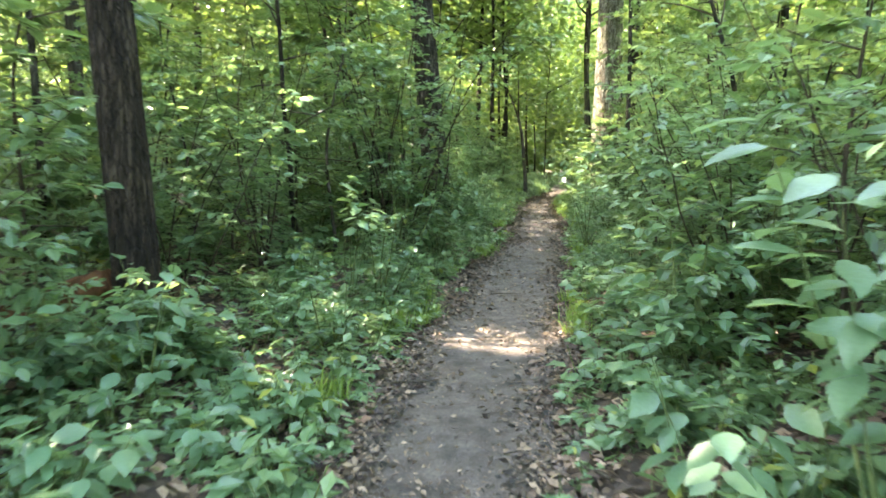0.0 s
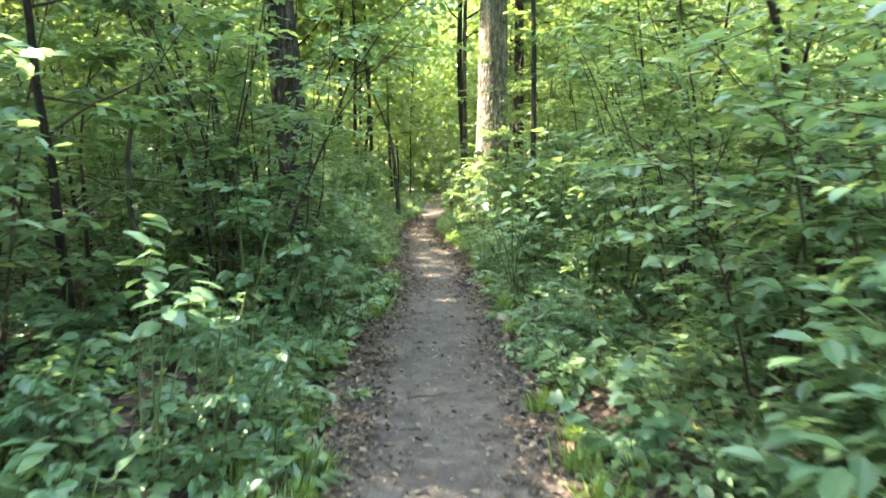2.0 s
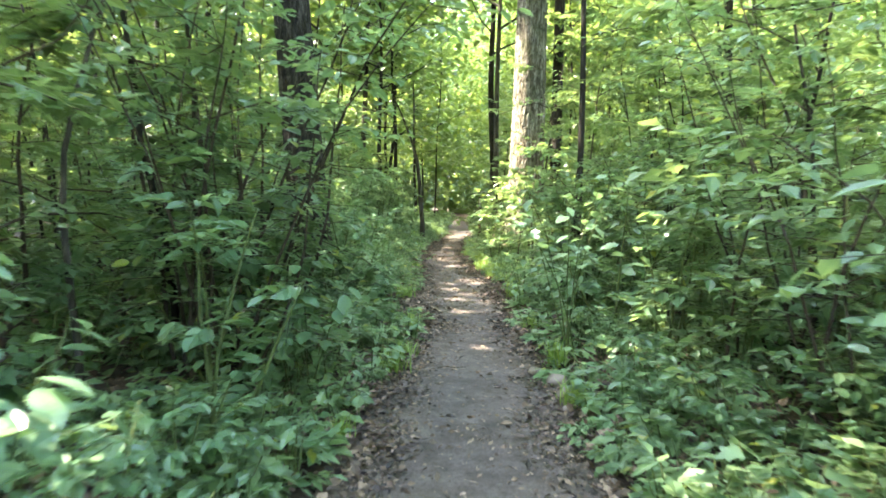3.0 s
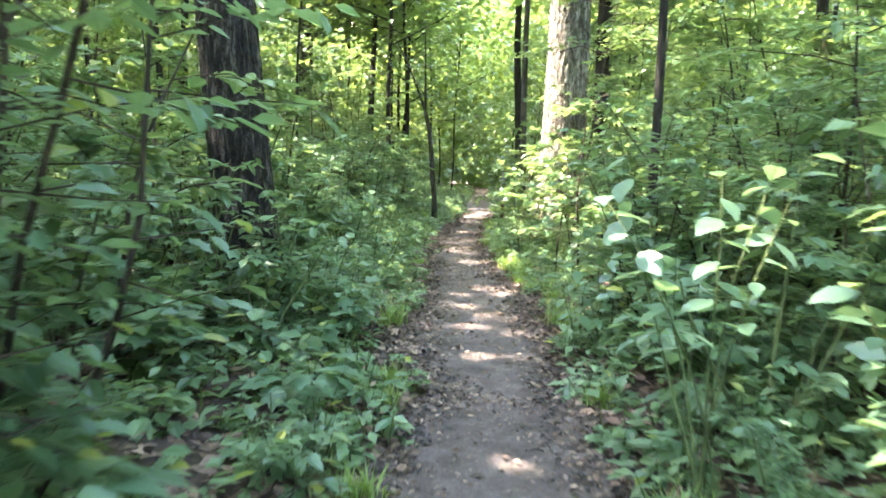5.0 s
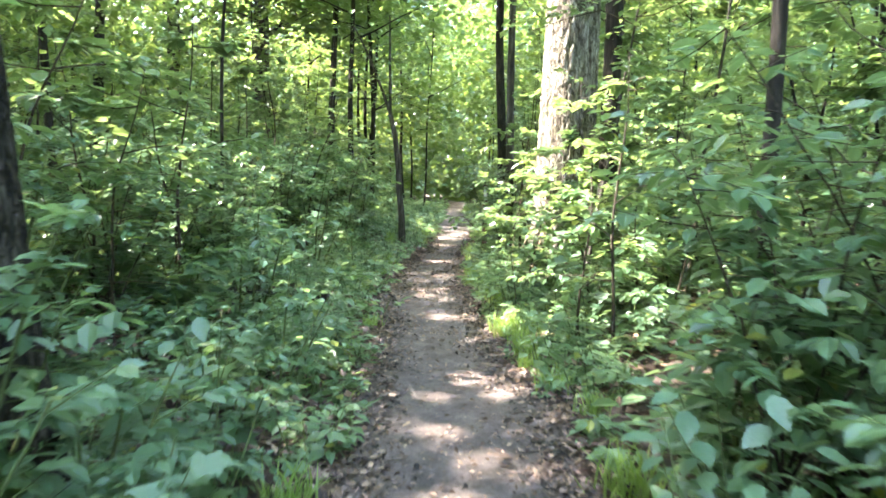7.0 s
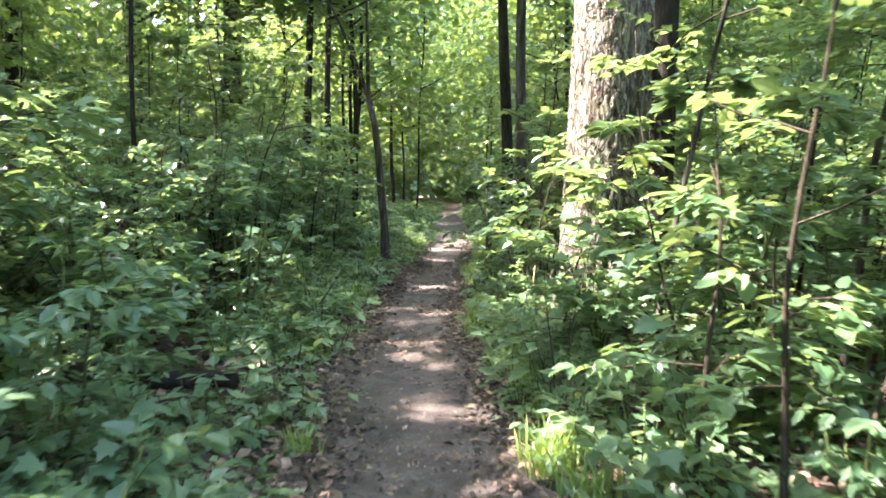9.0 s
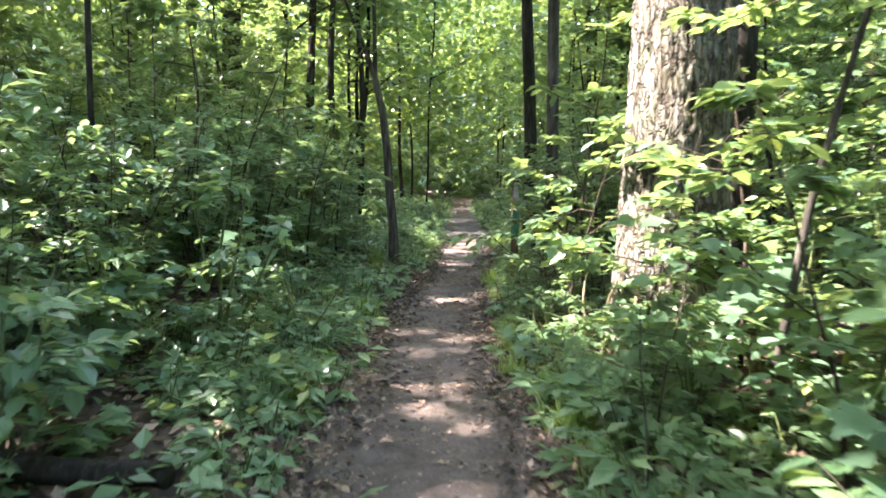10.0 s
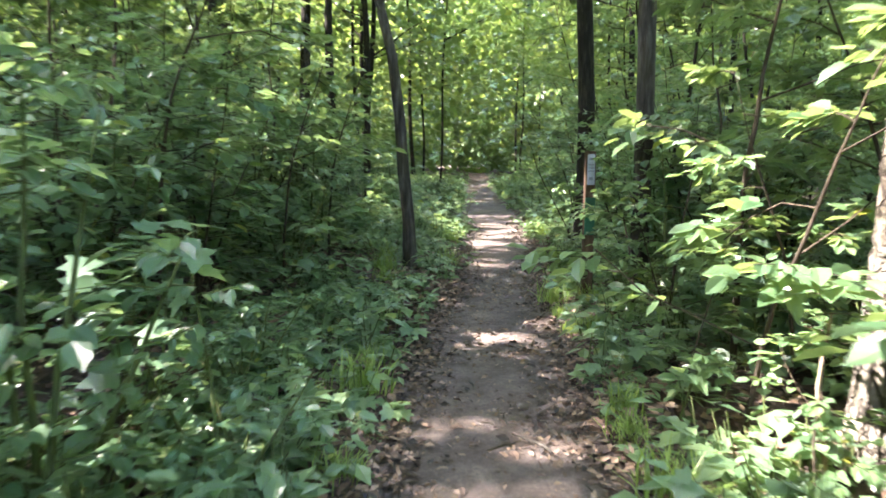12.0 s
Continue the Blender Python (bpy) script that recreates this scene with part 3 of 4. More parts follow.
def free(x, y, edge, trunk_gap=0.25):
    if off_path(x, y) < edge or bare(x, y):
        return False
    return all((x - a) ** 2 + (y - b) ** 2 > (r + trunk_gap) ** 2 for a, b, r in TRUNKS)


barks = (BARK_GREY, BARK_DARK, BARK_FURROWED, BARK_DARK)
names = ("grey-barked forest tree", "dark-barked forest tree", "furrowed forest tree", "slim dark forest tree")
for k, (x, y) in enumerate(scatter(rng, 46, (-24, 32, -8, 58), lambda x, y: free(x, y, 3.6 if y < 30 else 1.6, 2.0) and clear_view(x, y), 4.6)):
    r = rng.choice((0.05, 0.06, 0.08, 0.1, 0.14))
    large_tree(x, y, r, rng.uniform(14, 20), barks[k % 4], names[k % 4] + " in the woods", 100 + k, lean=(rng.normal(0, 0.03), rng.normal(0, 0.03)), wave=0.05 if r < 0.12 else 0.0,
               crown_base=rng.uniform(5.5, 8.0), crown_reach=5.0, leaf_count=3100)

# extra trees, added up-sun so that their crowns shade the trail
for k, (x, y) in enumerate(scatter(rng, 14, (-17, 3, 1, 44), lambda x, y: free(x, y, 2.4, 1.6) and clear_view(x, y), 2.8)):
    large_tree(x, y, rng.choice((0.035, 0.045, 0.06)), rng.uniform(12, 17), barks[k % 4], names[k % 4] + " in the woods", 300 + k, lean=(rng.normal(0, 0.03), rng.normal(0, 0.03)), wave=0.05,
               crown_base=rng.uniform(5.0, 7.0), crown_reach=3.4, leaf_count=2300)

for k, (x, y) in enumerate(scatter(rng, 20, (2, 18, 35, 62), lambda x, y: free(x, y, 0.8, 0.8), 1.4)):
    large_tree(x, y, rng.choice((0.05, 0.07, 0.1)), rng.uniform(12, 17), BARK_DARK, "dark trunk at the far end of the trail", 400 + k, lean=(rng.normal(0, 0.03), 0), wave=0.05,
               crown_base=rng.uniform(4.5, 7.0), crown_reach=3.0, leaf_count=900)

# ---- the forked young tree by the trail ----
forked = new("tree")
forked.matrix_basis = at(3.33, 28.0)
rngf = np.random.default_rng(5)
main = np.array([(0.0, 0, -0.1), (-0.02, 0, 0.6), (-0.08, 0, 1.2), (-0.12, 0, 1.8), (-0.2, 0, 2.5), (-0.32, 0.02, 3.0)])
part("trunk", Shape().add(*tube(main, (0.095, 0.075, 0.07, 0.066, 0.06, 0.055), 12, ridge=furrows(9, 7, 0.08))), BARK_GREY, forked, smooth=True)
ff = Shape()
for tip in ((-1.15, 0.1, 4.9), (-0.35, 0.1, 5.2)):
    bp = np.array([main[-1] + (np.array(tip) - main[-1]) * u + np.array((0, 0, 0.12 * math.sin(u * 3.1))) for u in np.linspace(0, 1, 7)])
    fl = Shape().add(*tube(bp, np.linspace(0.042, 0.014, 7), 8))
    for k in range(26):
        b = rngf.uniform(0, 6.3)
        spray(fl, ff, bp[rngf.integers(1, 7)], (math.cos(b), math.sin(b), rngf.uniform(-0.1, 0.4)), rngf.uniform(0.5, 1.1), rngf, LEAF_SMALL, 0.12, 10)
    part("limb", fl, BARK_GREY, forked, smooth=True)
part("foliage", ff, LEAF_SAPLING, forked)
tagged(forked, "young forked tree leaning over the trail edge", "tree", "forest trees")
TRUNKS.append((3.2, 28.0, 0.1))

# ---- understory trees and saplings ----
understory = Kind("understory_tree", [lambda s=s: small_tree_arrays(200 + s, 4.4 + s * 0.5, 0.018 + 0.005 * s, 1.8, 18, LEAF_SMALL, 0.145, lean=(0.05 * (s - 2), 0.03), start=0.12, per=11, twigs=8)
                                      for s in range(5)], BARK_DARK, LEAF_SAPLING, "slender understory tree with layered green leaves", "tree", "understory trees")


def blocks_sun(x, y, low, high, reach, wide=0.0):
    z = np.linspace(low, high, 7) + float(land(x, y))
    return bool(np.any(in_sunbeam(np.stack([np.full(7, x), np.full(7, y), z], -1), reach, wide)))


spots = [(-1.2, 11.2), (-2.0, 9.4), (4.8, 12.6), (4.3, 9.2), (4.0, 7.2)] + scatter(rng, 140, (-9, 14, 0, 44), lambda x, y: free(x, y, 3.2 if x < path_x(y) else 2.0, 0.4) and clear_view(x, y) and (y > 3.5 or off_path(x, y) > 3) and not blocks_sun(x, y, 0.8, 6.2, 0.5, 1.7), 1.15)
for k, (x, y) in enumerate(spots):
    understory.place(int(rng.integers(0, 5)), x, y, rng.uniform(0, 6.3), rng.uniform(0.8, 1.15))

high_crowned = Kind("young_tree", [lambda s=s: small_tree_arrays(260 + s, 5.4 + s * 0.5, 0.026, 1.8, 16, LEAF_SMALL, 0.135, lean=(0.03, 0.0), start=0.5, per=11, twigs=8) for s in range(2)],
                    BARK_GREY, LEAF_SAPLING, "slim young tree with leaves only in its upper half", "tree", "young trees")
for k, (x, y) in enumerate([(4.75, 20.2), (-0.8, 10.9), (-1.55, 9.9), (5.4, 19.0)]):
    high_crowned.place(k, x, y, 1.3 * k, 1.0)

sapling = Kind("sapling", [lambda s=s: small_tree_arrays(300 + s, 1.9 + s * 0.35, 0.012 + 0.0025 * s, 0.95, 8, LEAF_OVATE, 0.15, lean=(0.05 * (s - 2), 0.04), start=0.2, per=8, twigs=5)
                           for s in range(5)], TWIG, LEAF_SAPLING, "leafy hardwood sapling with flat sprays of leaves", "sapling", "saplings", fine=True)
spots = [(4.2, 20.95), (-0.4, 10.75), (-0.75, 10.2), (-0.95, 11.1), (-0.3, 11.35), (5.1, 24.9), (4.38, 22.75), (4.9, 23.7), (4.95, 23.2), (3.95, 17.6), (4.4, 19.2), (4.55, 21.5), (4.2, 22.0), (5.15, 21.15), (5.6, 20.9), (4.35, 23.3), (4.75, 24.3), (5.0, 25.4), (3.75, 17.95), (3.62, 19.55), (3.9, 20.0)] + scatter(rng, 185, (-6, 11, 1, 33), lambda x, y: free(x, y, 1.1, 0.2) and clear_view(x, y) and (y > 4 or off_path(x, y) > 1.8) and (x > path_x(y) or not 8 < y < 19 or off_path(x, y) > 1.9) and not blocks_sun(x, y, 0.8, 3.2, 0.15, 0.7), 0.62)
for k, (x, y) in enumerate(spots):
    sapling.place(int(rng.integers(0, 5)), x, y, rng.uniform(0, 6.3), rng.uniform(0.55, 0.7) if k in (0, 5, 6, 7, 8, 15, 16, 17) else rng.uniform(0.4, 0.5) if k in (11, 12, 19, 20) else rng.uniform(0.65, 0.95) if off_path(x, y) < 1.7 else rng.uniform(0.8, 1.15) if off_path(x, y) < 2.3 else rng.uniform(0.9, 1.5))

# ---- shrubs ----
shrub = Kind("shrub", [lambda s=s: shrub_arrays(400 + s, 0.8 + 0.17 * s, 0.52, 4, 9, 9, 0.12, LEAF_OVATE if s else LEAF_LOBED) for s in range(6)],
             STEM_GREEN, LEAF_SHRUB, "leafy green woodland shrub beside the trail", "shrub", "undergrowth shrubs", fine=True)
spots = [(0.12, 14.3), (-0.45, 14.2), (-0.95, 14.7), (0.5, 14.75), (-2.05, 4.45), (-1.75, 4.75)] + scatter(rng, 190, (-4.5, 9, 0.5, 33), lambda x, y: free(x, y, 0.4, 0.1) and (clear_view(x, y) or off_path(x, y) > 1.2) and off_path(x, y) < 3.6, 0.5)
for k, (x, y) in enumerate(spots):
    s = rng.uniform(0.45, 0.75) if off_path(x, y) < 0.9 else rng.uniform(0.8, 1.3)
    shrub.place(int(rng.integers(0, 6)), x, y, rng.uniform(0, 6.3), s)

# ---- tall many-stemmed shrubs ----
def tall_shrub_arrays(seed, height, reach, stems_n, sprays, per, size):
    """Arching stems from one root, with leafy side twigs along them."""
    rng = np.random.default_rng(seed)
    each, fo = [], Shape()
    for k in range(stems_n):
        st = Shape()
        each.append(st)
        a = k * 2 * math.pi / stems_n + rng.normal(0, 0.35)
        lean = rng.uniform(0.08, 0.42) * reach
        pts = curve_points((rng.normal(0, 0.07), rng.normal(0, 0.07), -0.1), (math.cos(a) * lean, math.sin(a) * lean, 1), height * rng.uniform(0.7, 1.05), 9, rng, 0.25, 0.3 * rng.random())
        st.add(*tube(pts, np.linspace(0.005 + 0.0028 * height, 0.003, 10), 6))
        for j in range(sprays):
            u = 0.22 + 0.78 * (j + rng.random()) / sprays
            base = np.array([np.interp(u * 9, np.arange(10), pts[:, c]) for c in range(3)])
            b = rng.uniform(0, 2 * math.pi)
            spray(st, fo, base, (math.cos(b), math.sin(b), rng.uniform(-0.1, 0.4)), reach * rng.uniform(0.35, 0.8) * (1.15 - 0.5 * u), rng, LEAF_OVATE, size, per)
    return each, fo


tall_shrub = Kind("tall_shrub", [lambda s=s: tall_shrub_arrays(450 + s, 2.3 + 0.4 * s, 0.9, 6, 17, 9, 0.135 if s < 2 else 0.105) for s in range(4)],
                  TWIG, LEAF_SHRUB, "tall shrub of many arching stems with small dense leaves", "shrub", "tall shrubs", fine=True)
# (2.6, 2.9) and (2.5, 1.6): added to shade plants right of the start
spots = [(-0.62, 10.3, 3, 1.2), (-0.55, 11.0, 3, 1.2), (-1.05, 10.6, 3, 1.3), (3.55, 14.75, 0, 0.75), (4.4, 15.1, 1, 0.85), (2.6, 2.9, 1, 0.9), (2.5, 1.6, 2, 1.0),  (-2.2, 8.3, 2, 1.0), (-1.9, 12.9, 2, 0.9), (-2.4, 14.4, 2, 0.9), (-1.3, 17.2, 0, 0.9), (-0.5, 18.4, 0, 0.85), (-0.9, 20.0, 1, 0.85),
         (0.75, 24.4, 0, 0.95), (1.35, 25.3, 0, 1.0), (0.25, 23.4, 0, 0.9), (-0.4, 24.6, 1, 1.0), (0.6, 26.2, 1, 1.0), (1.5, 27.0, 0, 1.0), (-0.5, 22.3, 0, 0.9), (-1.3, 23.6, 1, 1.0), (1.9, 28.6, 0, 1.0), (2.3, 30.2, 0, 1.0),
         (0.9, 28.4, 1, 1.0), (0.1, 21.4, 0, 0.7), (2.4, 5.6, 1, 0.9), (2.6, 7.0, 1, 0.95), (3.1, 8.6, 2, 0.95), (2.9, 4.4, 2, 0.95), (3.3, 6.0, 2, 1.0), (3.7, 9.9, 2, 1.0), (4.0, 12.4, 1, 1.0), (4.5, 13.8, 2, 0.9),
         (-2.7, 6.9, 1, 0.95), (-3.4, 8.0, 2, 1.0), (-3.3, 3.6, 1, 0.9), (4.9, 15.9, 1, 0.95), (6.2, 19.6, 1, 0.9), (6.6, 21.2, 2, 0.9), (6.0, 25.6, 0, 0.95), (5.9, 27.6, 0, 1.0), (6.4, 30.6, 1, 1.0), (7.2, 28.6, 2, 1.0)]
for x, y, k, sc in spots:
    tall_shrub.place(k, x, y, rng.uniform(0, 6.3), sc)

# ---- herbs by the trail ----
herb = Kind("herb_clump", [lambda s=s: shrub_arrays(500 + s, 0.20 + 0.04 * s, 0.19, 5, 2, 5, 0.11, (LEAF_OVATE, LEAF_LOBED)[s % 2]) for s in range(6)],
            STEM_GREEN, LEAF_HERB, "low clump of broad-leaved woodland herbs", "herb", "trailside herbs")
spots = scatter(rng, 300, (-3.2, 7.5, 1.2, 28), lambda x, y: 0.0 < off_path(x, y) < 1.3 and free(x, y, 0.0, 0.02), 0.2)
for k, (x, y) in enumerate(spots):
    herb.place(int(rng.integers(0, 6)), x, y, rng.uniform(0, 6.3), rng.uniform(0.7, 1.3) * (0.6 if off_path(x, y) < 0.2 else 1))


def joined_scatter(name, sources, mat, stem_mat, count, box, ok, label, category, scales, seed):
    """Plants too many or too far off to tell apart, as one mesh."""
    r = np.random.default_rng(seed)
    st, fo = Shape(), Shape()
    n = 0
    while n < count:
        x, y = r.uniform(box[0], box[1]), r.uniform(box[2], box[3])
        if not ok(x, y):
            continue
        n += 1
        s = sources[int(r.integers(0, len(sources)))]
        args = (x, y, float(land(x, y)), r.uniform(0, 6.3), r.uniform(*scales))
        st.add(*placed(merged(*s[0]), *args))
        fo.add(*placed(s[-1], *args))
    ob = part(name, fo, mat)
    tagged(ob, label, category, kind="stuff")
    tagged(part("stemwork", st, stem_mat, ob), kind="stuff")
    return ob


herb_src = [shrub_arrays(520 + s, 0.2 + 0.05 * s, 0.17, 4, 2, 4, 0.115, LEAF_SMALL, light=True) for s in range(5)]
joined_scatter("herb_layer", herb_src, LEAF_HERB, STEM_GREEN, 4500, (-6, 11, 0.5, 32),
               lambda x, y: off_path(x, y) > 0.04 + 0.3 * rng.random() ** 3 and not bare(x, y) and (off_path(x, y) < 2.2 or rng.random() < 0.35) and (math.sin(x * 1.7) * math.sin(y * 1.1 + x) > -0.6),
               "low carpet of green woodland herbs and seedlings", "undergrowth", (0.6, 1.4), 21)
joined_scatter("far_herb_layer", herb_src, LEAF_HERB, STEM_GREEN, 650, (2, 15, 31, 58), lambda x, y: 0.05 < off_path(x, y) < 2.5,
               "green herbs lining the far end of the trail", "undergrowth", (1.0, 2.2), 23)
shrub_src = [shrub_arrays(440 + s, 1.0 + 0.3 * s, 0.6, 4, 7, 8, 0.17, LEAF_SMALL, light=True) for s in range(4)]
joined_scatter("distant_undergrowth", shrub_src, LEAF_SHRUB, STEM_GREEN, 340, (-16, 22, -4, 52), lambda x, y: off_path(x, y) > 0.9 and (off_path(x, y) > 3.2 or y > 32 or y < 0),
               "dense green shrubs deeper in the woods", "undergrowth", (0.8, 1.7), 22)


# ---- foliage of the deeper woods, and the far woods all around ----
def foliage_cloud(name, seed, count, place, size, label, clump):
    """Leaves in loose clumps."""
    r = np.random.default_rng(seed)
    c = place(r, count // 40)
    c = c[(off_path(c[:, 0], c[:, 1]) > 2.2) | (c[:, 2] > 9) | (c[:, 1] > 52) | ((c[:, 1] > 30) & (c[:, 2] > 4))]
    p = np.repeat(c, 40, axis=0)
    p = p + r.normal(0, 1, p.shape) * np.array([clump, clump, clump * 0.45])
    p = p[((off_path(p[:, 0], p[:, 1]) > 2.8) | (p[:, 1] > 62) | (p[:, 2] > 4.2)) & (p[:, 2] > 0.1)]
    p = p[~in_sunbeam(p, 0.1, 0.3, 0.12)]
    p[:, 2] += land(p[:, 0], p[:, 1])
    m = len(p)
    shape = Shape()
    leaves(shape, LEAF_SMALL, p, r.uniform(0, 6.3, m), r.normal(-0.2, 0.5, m), r.normal(0, 0.5, m), r.uniform(size[0], size[1], m), 1.35)
    return tagged(part(name, shape, LEAF_CANOPY), label, "woods", kind="stuff")


def around(r, n, near, far, low, high):
    a = np.where(r.random(n) < 0.86, r.uniform(0.75, 2.5, n), r.uniform(0, 2 * math.pi, n))
    d = np.sqrt(r.uniform(near ** 2, far ** 2, n))
    return np.stack([4 + d * np.cos(a), 20 + d * np.sin(a), low + (high - low) * r.random(n) ** 1.1], -1)


def beside(r, n):
    side = r.choice((-1, 1), n)
    y = r.uniform(-3, 48, n)
    return np.stack([path_x(y) + side * r.uniform(7, 20, n), y, 0.8 + 6.5 * r.random(n)], -1)


def over_box(x0, x1, y0, y1, z0, z1):
    return lambda r, n: np.stack([r.uniform(x0, x1, n), r.uniform(y0, y1, n), r.uniform(z0, z1, n)], -1)


# leaf layers added overhead, mostly out of view, to hold back sun and sky
for seed, count, box in ((33, 2600, over_box(-3, 6, 22, 38, 9.5, 13)), (34, 2600, over_box(1, 9, -9, 3, 9.5, 13)), (35, 3400, over_box(-12, -4, -2, 8, 9.5, 13)), (36, 2400, over_box(5, 14, 8, 26, 9.2, 12)), (37, 1000, over_box(-1, 6, 14, 23, 10, 13))):
    foliage_cloud("shade_canopy", seed, count, box, (0.35, 0.55), "leaf layer added high overhead to shade the woods below", 0.9)
foliage_cloud("woodland_foliage", 30, 70000, beside, (0.13, 0.26), "layered green leaves of the deeper woods", 0.7)
foliage_cloud("far_woods", 31, 105000, lambda r, n: around(r, n, 25, 48, 1.8, 17), (0.2, 0.4), "dense green foliage of the distant woods", 1.0)
foliage_cloud("woods_edge", 32, 66000, lambda r, n: around(r, n, 48, 72, 0.0, 24), (0.6, 1.1), "foliage at the far end of the woods", 1.6)

def far_wall_material():
    m, nt, bsdf, out = material("far_foliage")
    n = noise_node(nt, 0.9, 8.0, 0.8)
    r = ramp(nt, n.outputs["Fac"], [(0.3, (0.02, 0.04, 0.012)), (0.5, (0.06, 0.11, 0.03)), (0.7, (0.14, 0.20, 0.05))])
    nt.links.new(r.outputs[0], bsdf.inputs["Base Color"])
    bsdf.inputs["Roughness"].default_value = 0.8
    bump(nt, bsdf, n.outputs["Fac"], 1.0, 0.8)
    return m


aa, hh = np.meshgrid(np.linspace(0, 2 * math.pi, 181), np.linspace(-1.5, 1, 6), indexing="ij")
top = 25 + 3 * np.sin(aa * 9) + 2.5 * np.sin(aa * 23 + 1) + 1.5 * np.sin(aa * 57)
backdrop = part("backdrop", Shape().add(*grid_mesh(4 + 96 * np.cos(aa), 20 + 96 * np.sin(aa), np.where(hh > 0, hh * top, hh))), far_wall_material(), smooth=True)
tagged(backdrop, "hazy green foliage closing the far woods", "woods", kind="structure")

# ---- leaf litter ----
rl = np.random.default_rng(41)
n = 60000
y = rl.uniform(0.5, 31, n)
x = path_x(y) + rl.choice((-1, 1), n) * (0.45 + 5.5 * rl.random(n) ** 1.7)
o = off_path(x, y)
drift = 0.5 + 0.5 * np.sin(y * 2.9 + np.sin(y * 1.3) * 2)
keep = (o > -0.02) | (rl.random(n) < 0.10 + 0.8 * drift * np.clip(1 + o / 0.34, 0, 1))
x, y, o = x[keep], y[keep], o[keep]
n = len(x)
z = np.where(o > 0.1, land(x, y), smooth_interp(y, LAND_Y, LAND_Z) + 0.012) + rl.uniform(0.004, 0.03, n)
lit = Shape()
leaves(lit, LEAF_SMALL, np.stack([x, y, z], -1), rl.uniform(0, 6.3, n), rl.normal(0, 0.3, n), rl.normal(0, 0.5, n), np.where(o > 0, rl.uniform(0.05, 0.12, n), rl.uniform(0.02, 0.075, n)))
tagged(part("leaf_litter", lit, DEAD_LEAF), "brown dead leaves scattered over the forest floor", "leaf litter", kind="stuff")

# crumbs of leaf, bark and twig trodden into the trail, thicker towards its edges and in drifts across it
n = 70000
y = rl.uniform(2, 29, n)
u = rl.uniform(-1, 1, n)
drift = np.maximum(np.exp(-((y - 21.4) / 0.22) ** 2), np.maximum(np.exp(-((y - 27.0) / 0.3) ** 2), np.maximum(np.exp(-((y - 13.0) / 0.25) ** 2), np.exp(-((y - 24.6) / 0.15) ** 2))))
keep = rl.random(n) < 0.11 + 0.85 * np.abs(u) ** 3 + 0.5 * drift + 0.15 * (np.sin(y * 4.1 + u * 3) > 0.75)
y, u = y[keep], u[keep]
n = len(y)
x = path_x(y) + u * (half_width(y) + 0.08)
z = smooth_interp(y, LAND_Y, LAND_Z) - 0.012 + 0.035 * u ** 2 + rl.uniform(0.002, 0.012, n)
crumbs = Shape()
leaves(crumbs, LEAF_SMALL, np.stack([x, y, z], -1), rl.uniform(0, 6.3, n), rl.normal(0, 0.25, n), rl.normal(0, 0.5, n), 0.015 + 0.05 * rl.random(n) ** 2, 0.8)
tagged(part("trail_litter", crumbs, DEAD_LEAF), "crumbled leaves and twigs trodden into the trail", "leaf litter", kind="stuff")

# damp dark leaves and bark gathered along both edges
n = 22000
y = rl.uniform(1.5, 34, n)
side = rl.choice((-1, 1), n)
w = half_width(y) + 0.06 * np.sin(y * 2.3 + side) + 0.05 * np.sin(y * 6.1 + side * 2)
d = w + rl.normal(-0.08, 0.14, n)
x = path_x(y) + side * d
u = d / (half_width(y) + 0.1)
z = smooth_interp(y, LAND_Y, LAND_Z) - 0.02 + 0.035 * u ** 2 + np.maximum(off_path(x, y), 0) * 0.13 + rl.uniform(0.004, 0.022, n)
band = Shape()
leaves(band, LEAF_SMALL, np.stack([x, y, z], -1), rl.uniform(0, 6.3, n), rl.normal(0.05, 0.3, n), rl.normal(0, 0.5, n), 0.02 + 0.06 * rl.random(n) ** 1.5, 0.9)
tagged(part("edge_litter", band, DEAD_DARK), "damp dark leaf crumbs gathered along the trail edges", "leaf litter", kind="stuff")

# ---- single broad-leaved plants close to the trail, leaf by leaf ----
BROAD = Shape()
leaves(BROAD, LEAF_FINE, [(0, 0, 0)], np.zeros(1), np.zeros(1), np.zeros(1), np.ones(1))
BROAD_MESH = BROAD.mesh("leaf", LEAF_LARGE, True)
LOBED = Shape()
leaves(LOBED, LEAF_LOBED, [(0, 0, 0)], np.zeros(1), np.zeros(1), np.zeros(1), np.ones(1))
LOBED_MESH = LOBED.mesh("leaf", LEAF_LARGE, True)


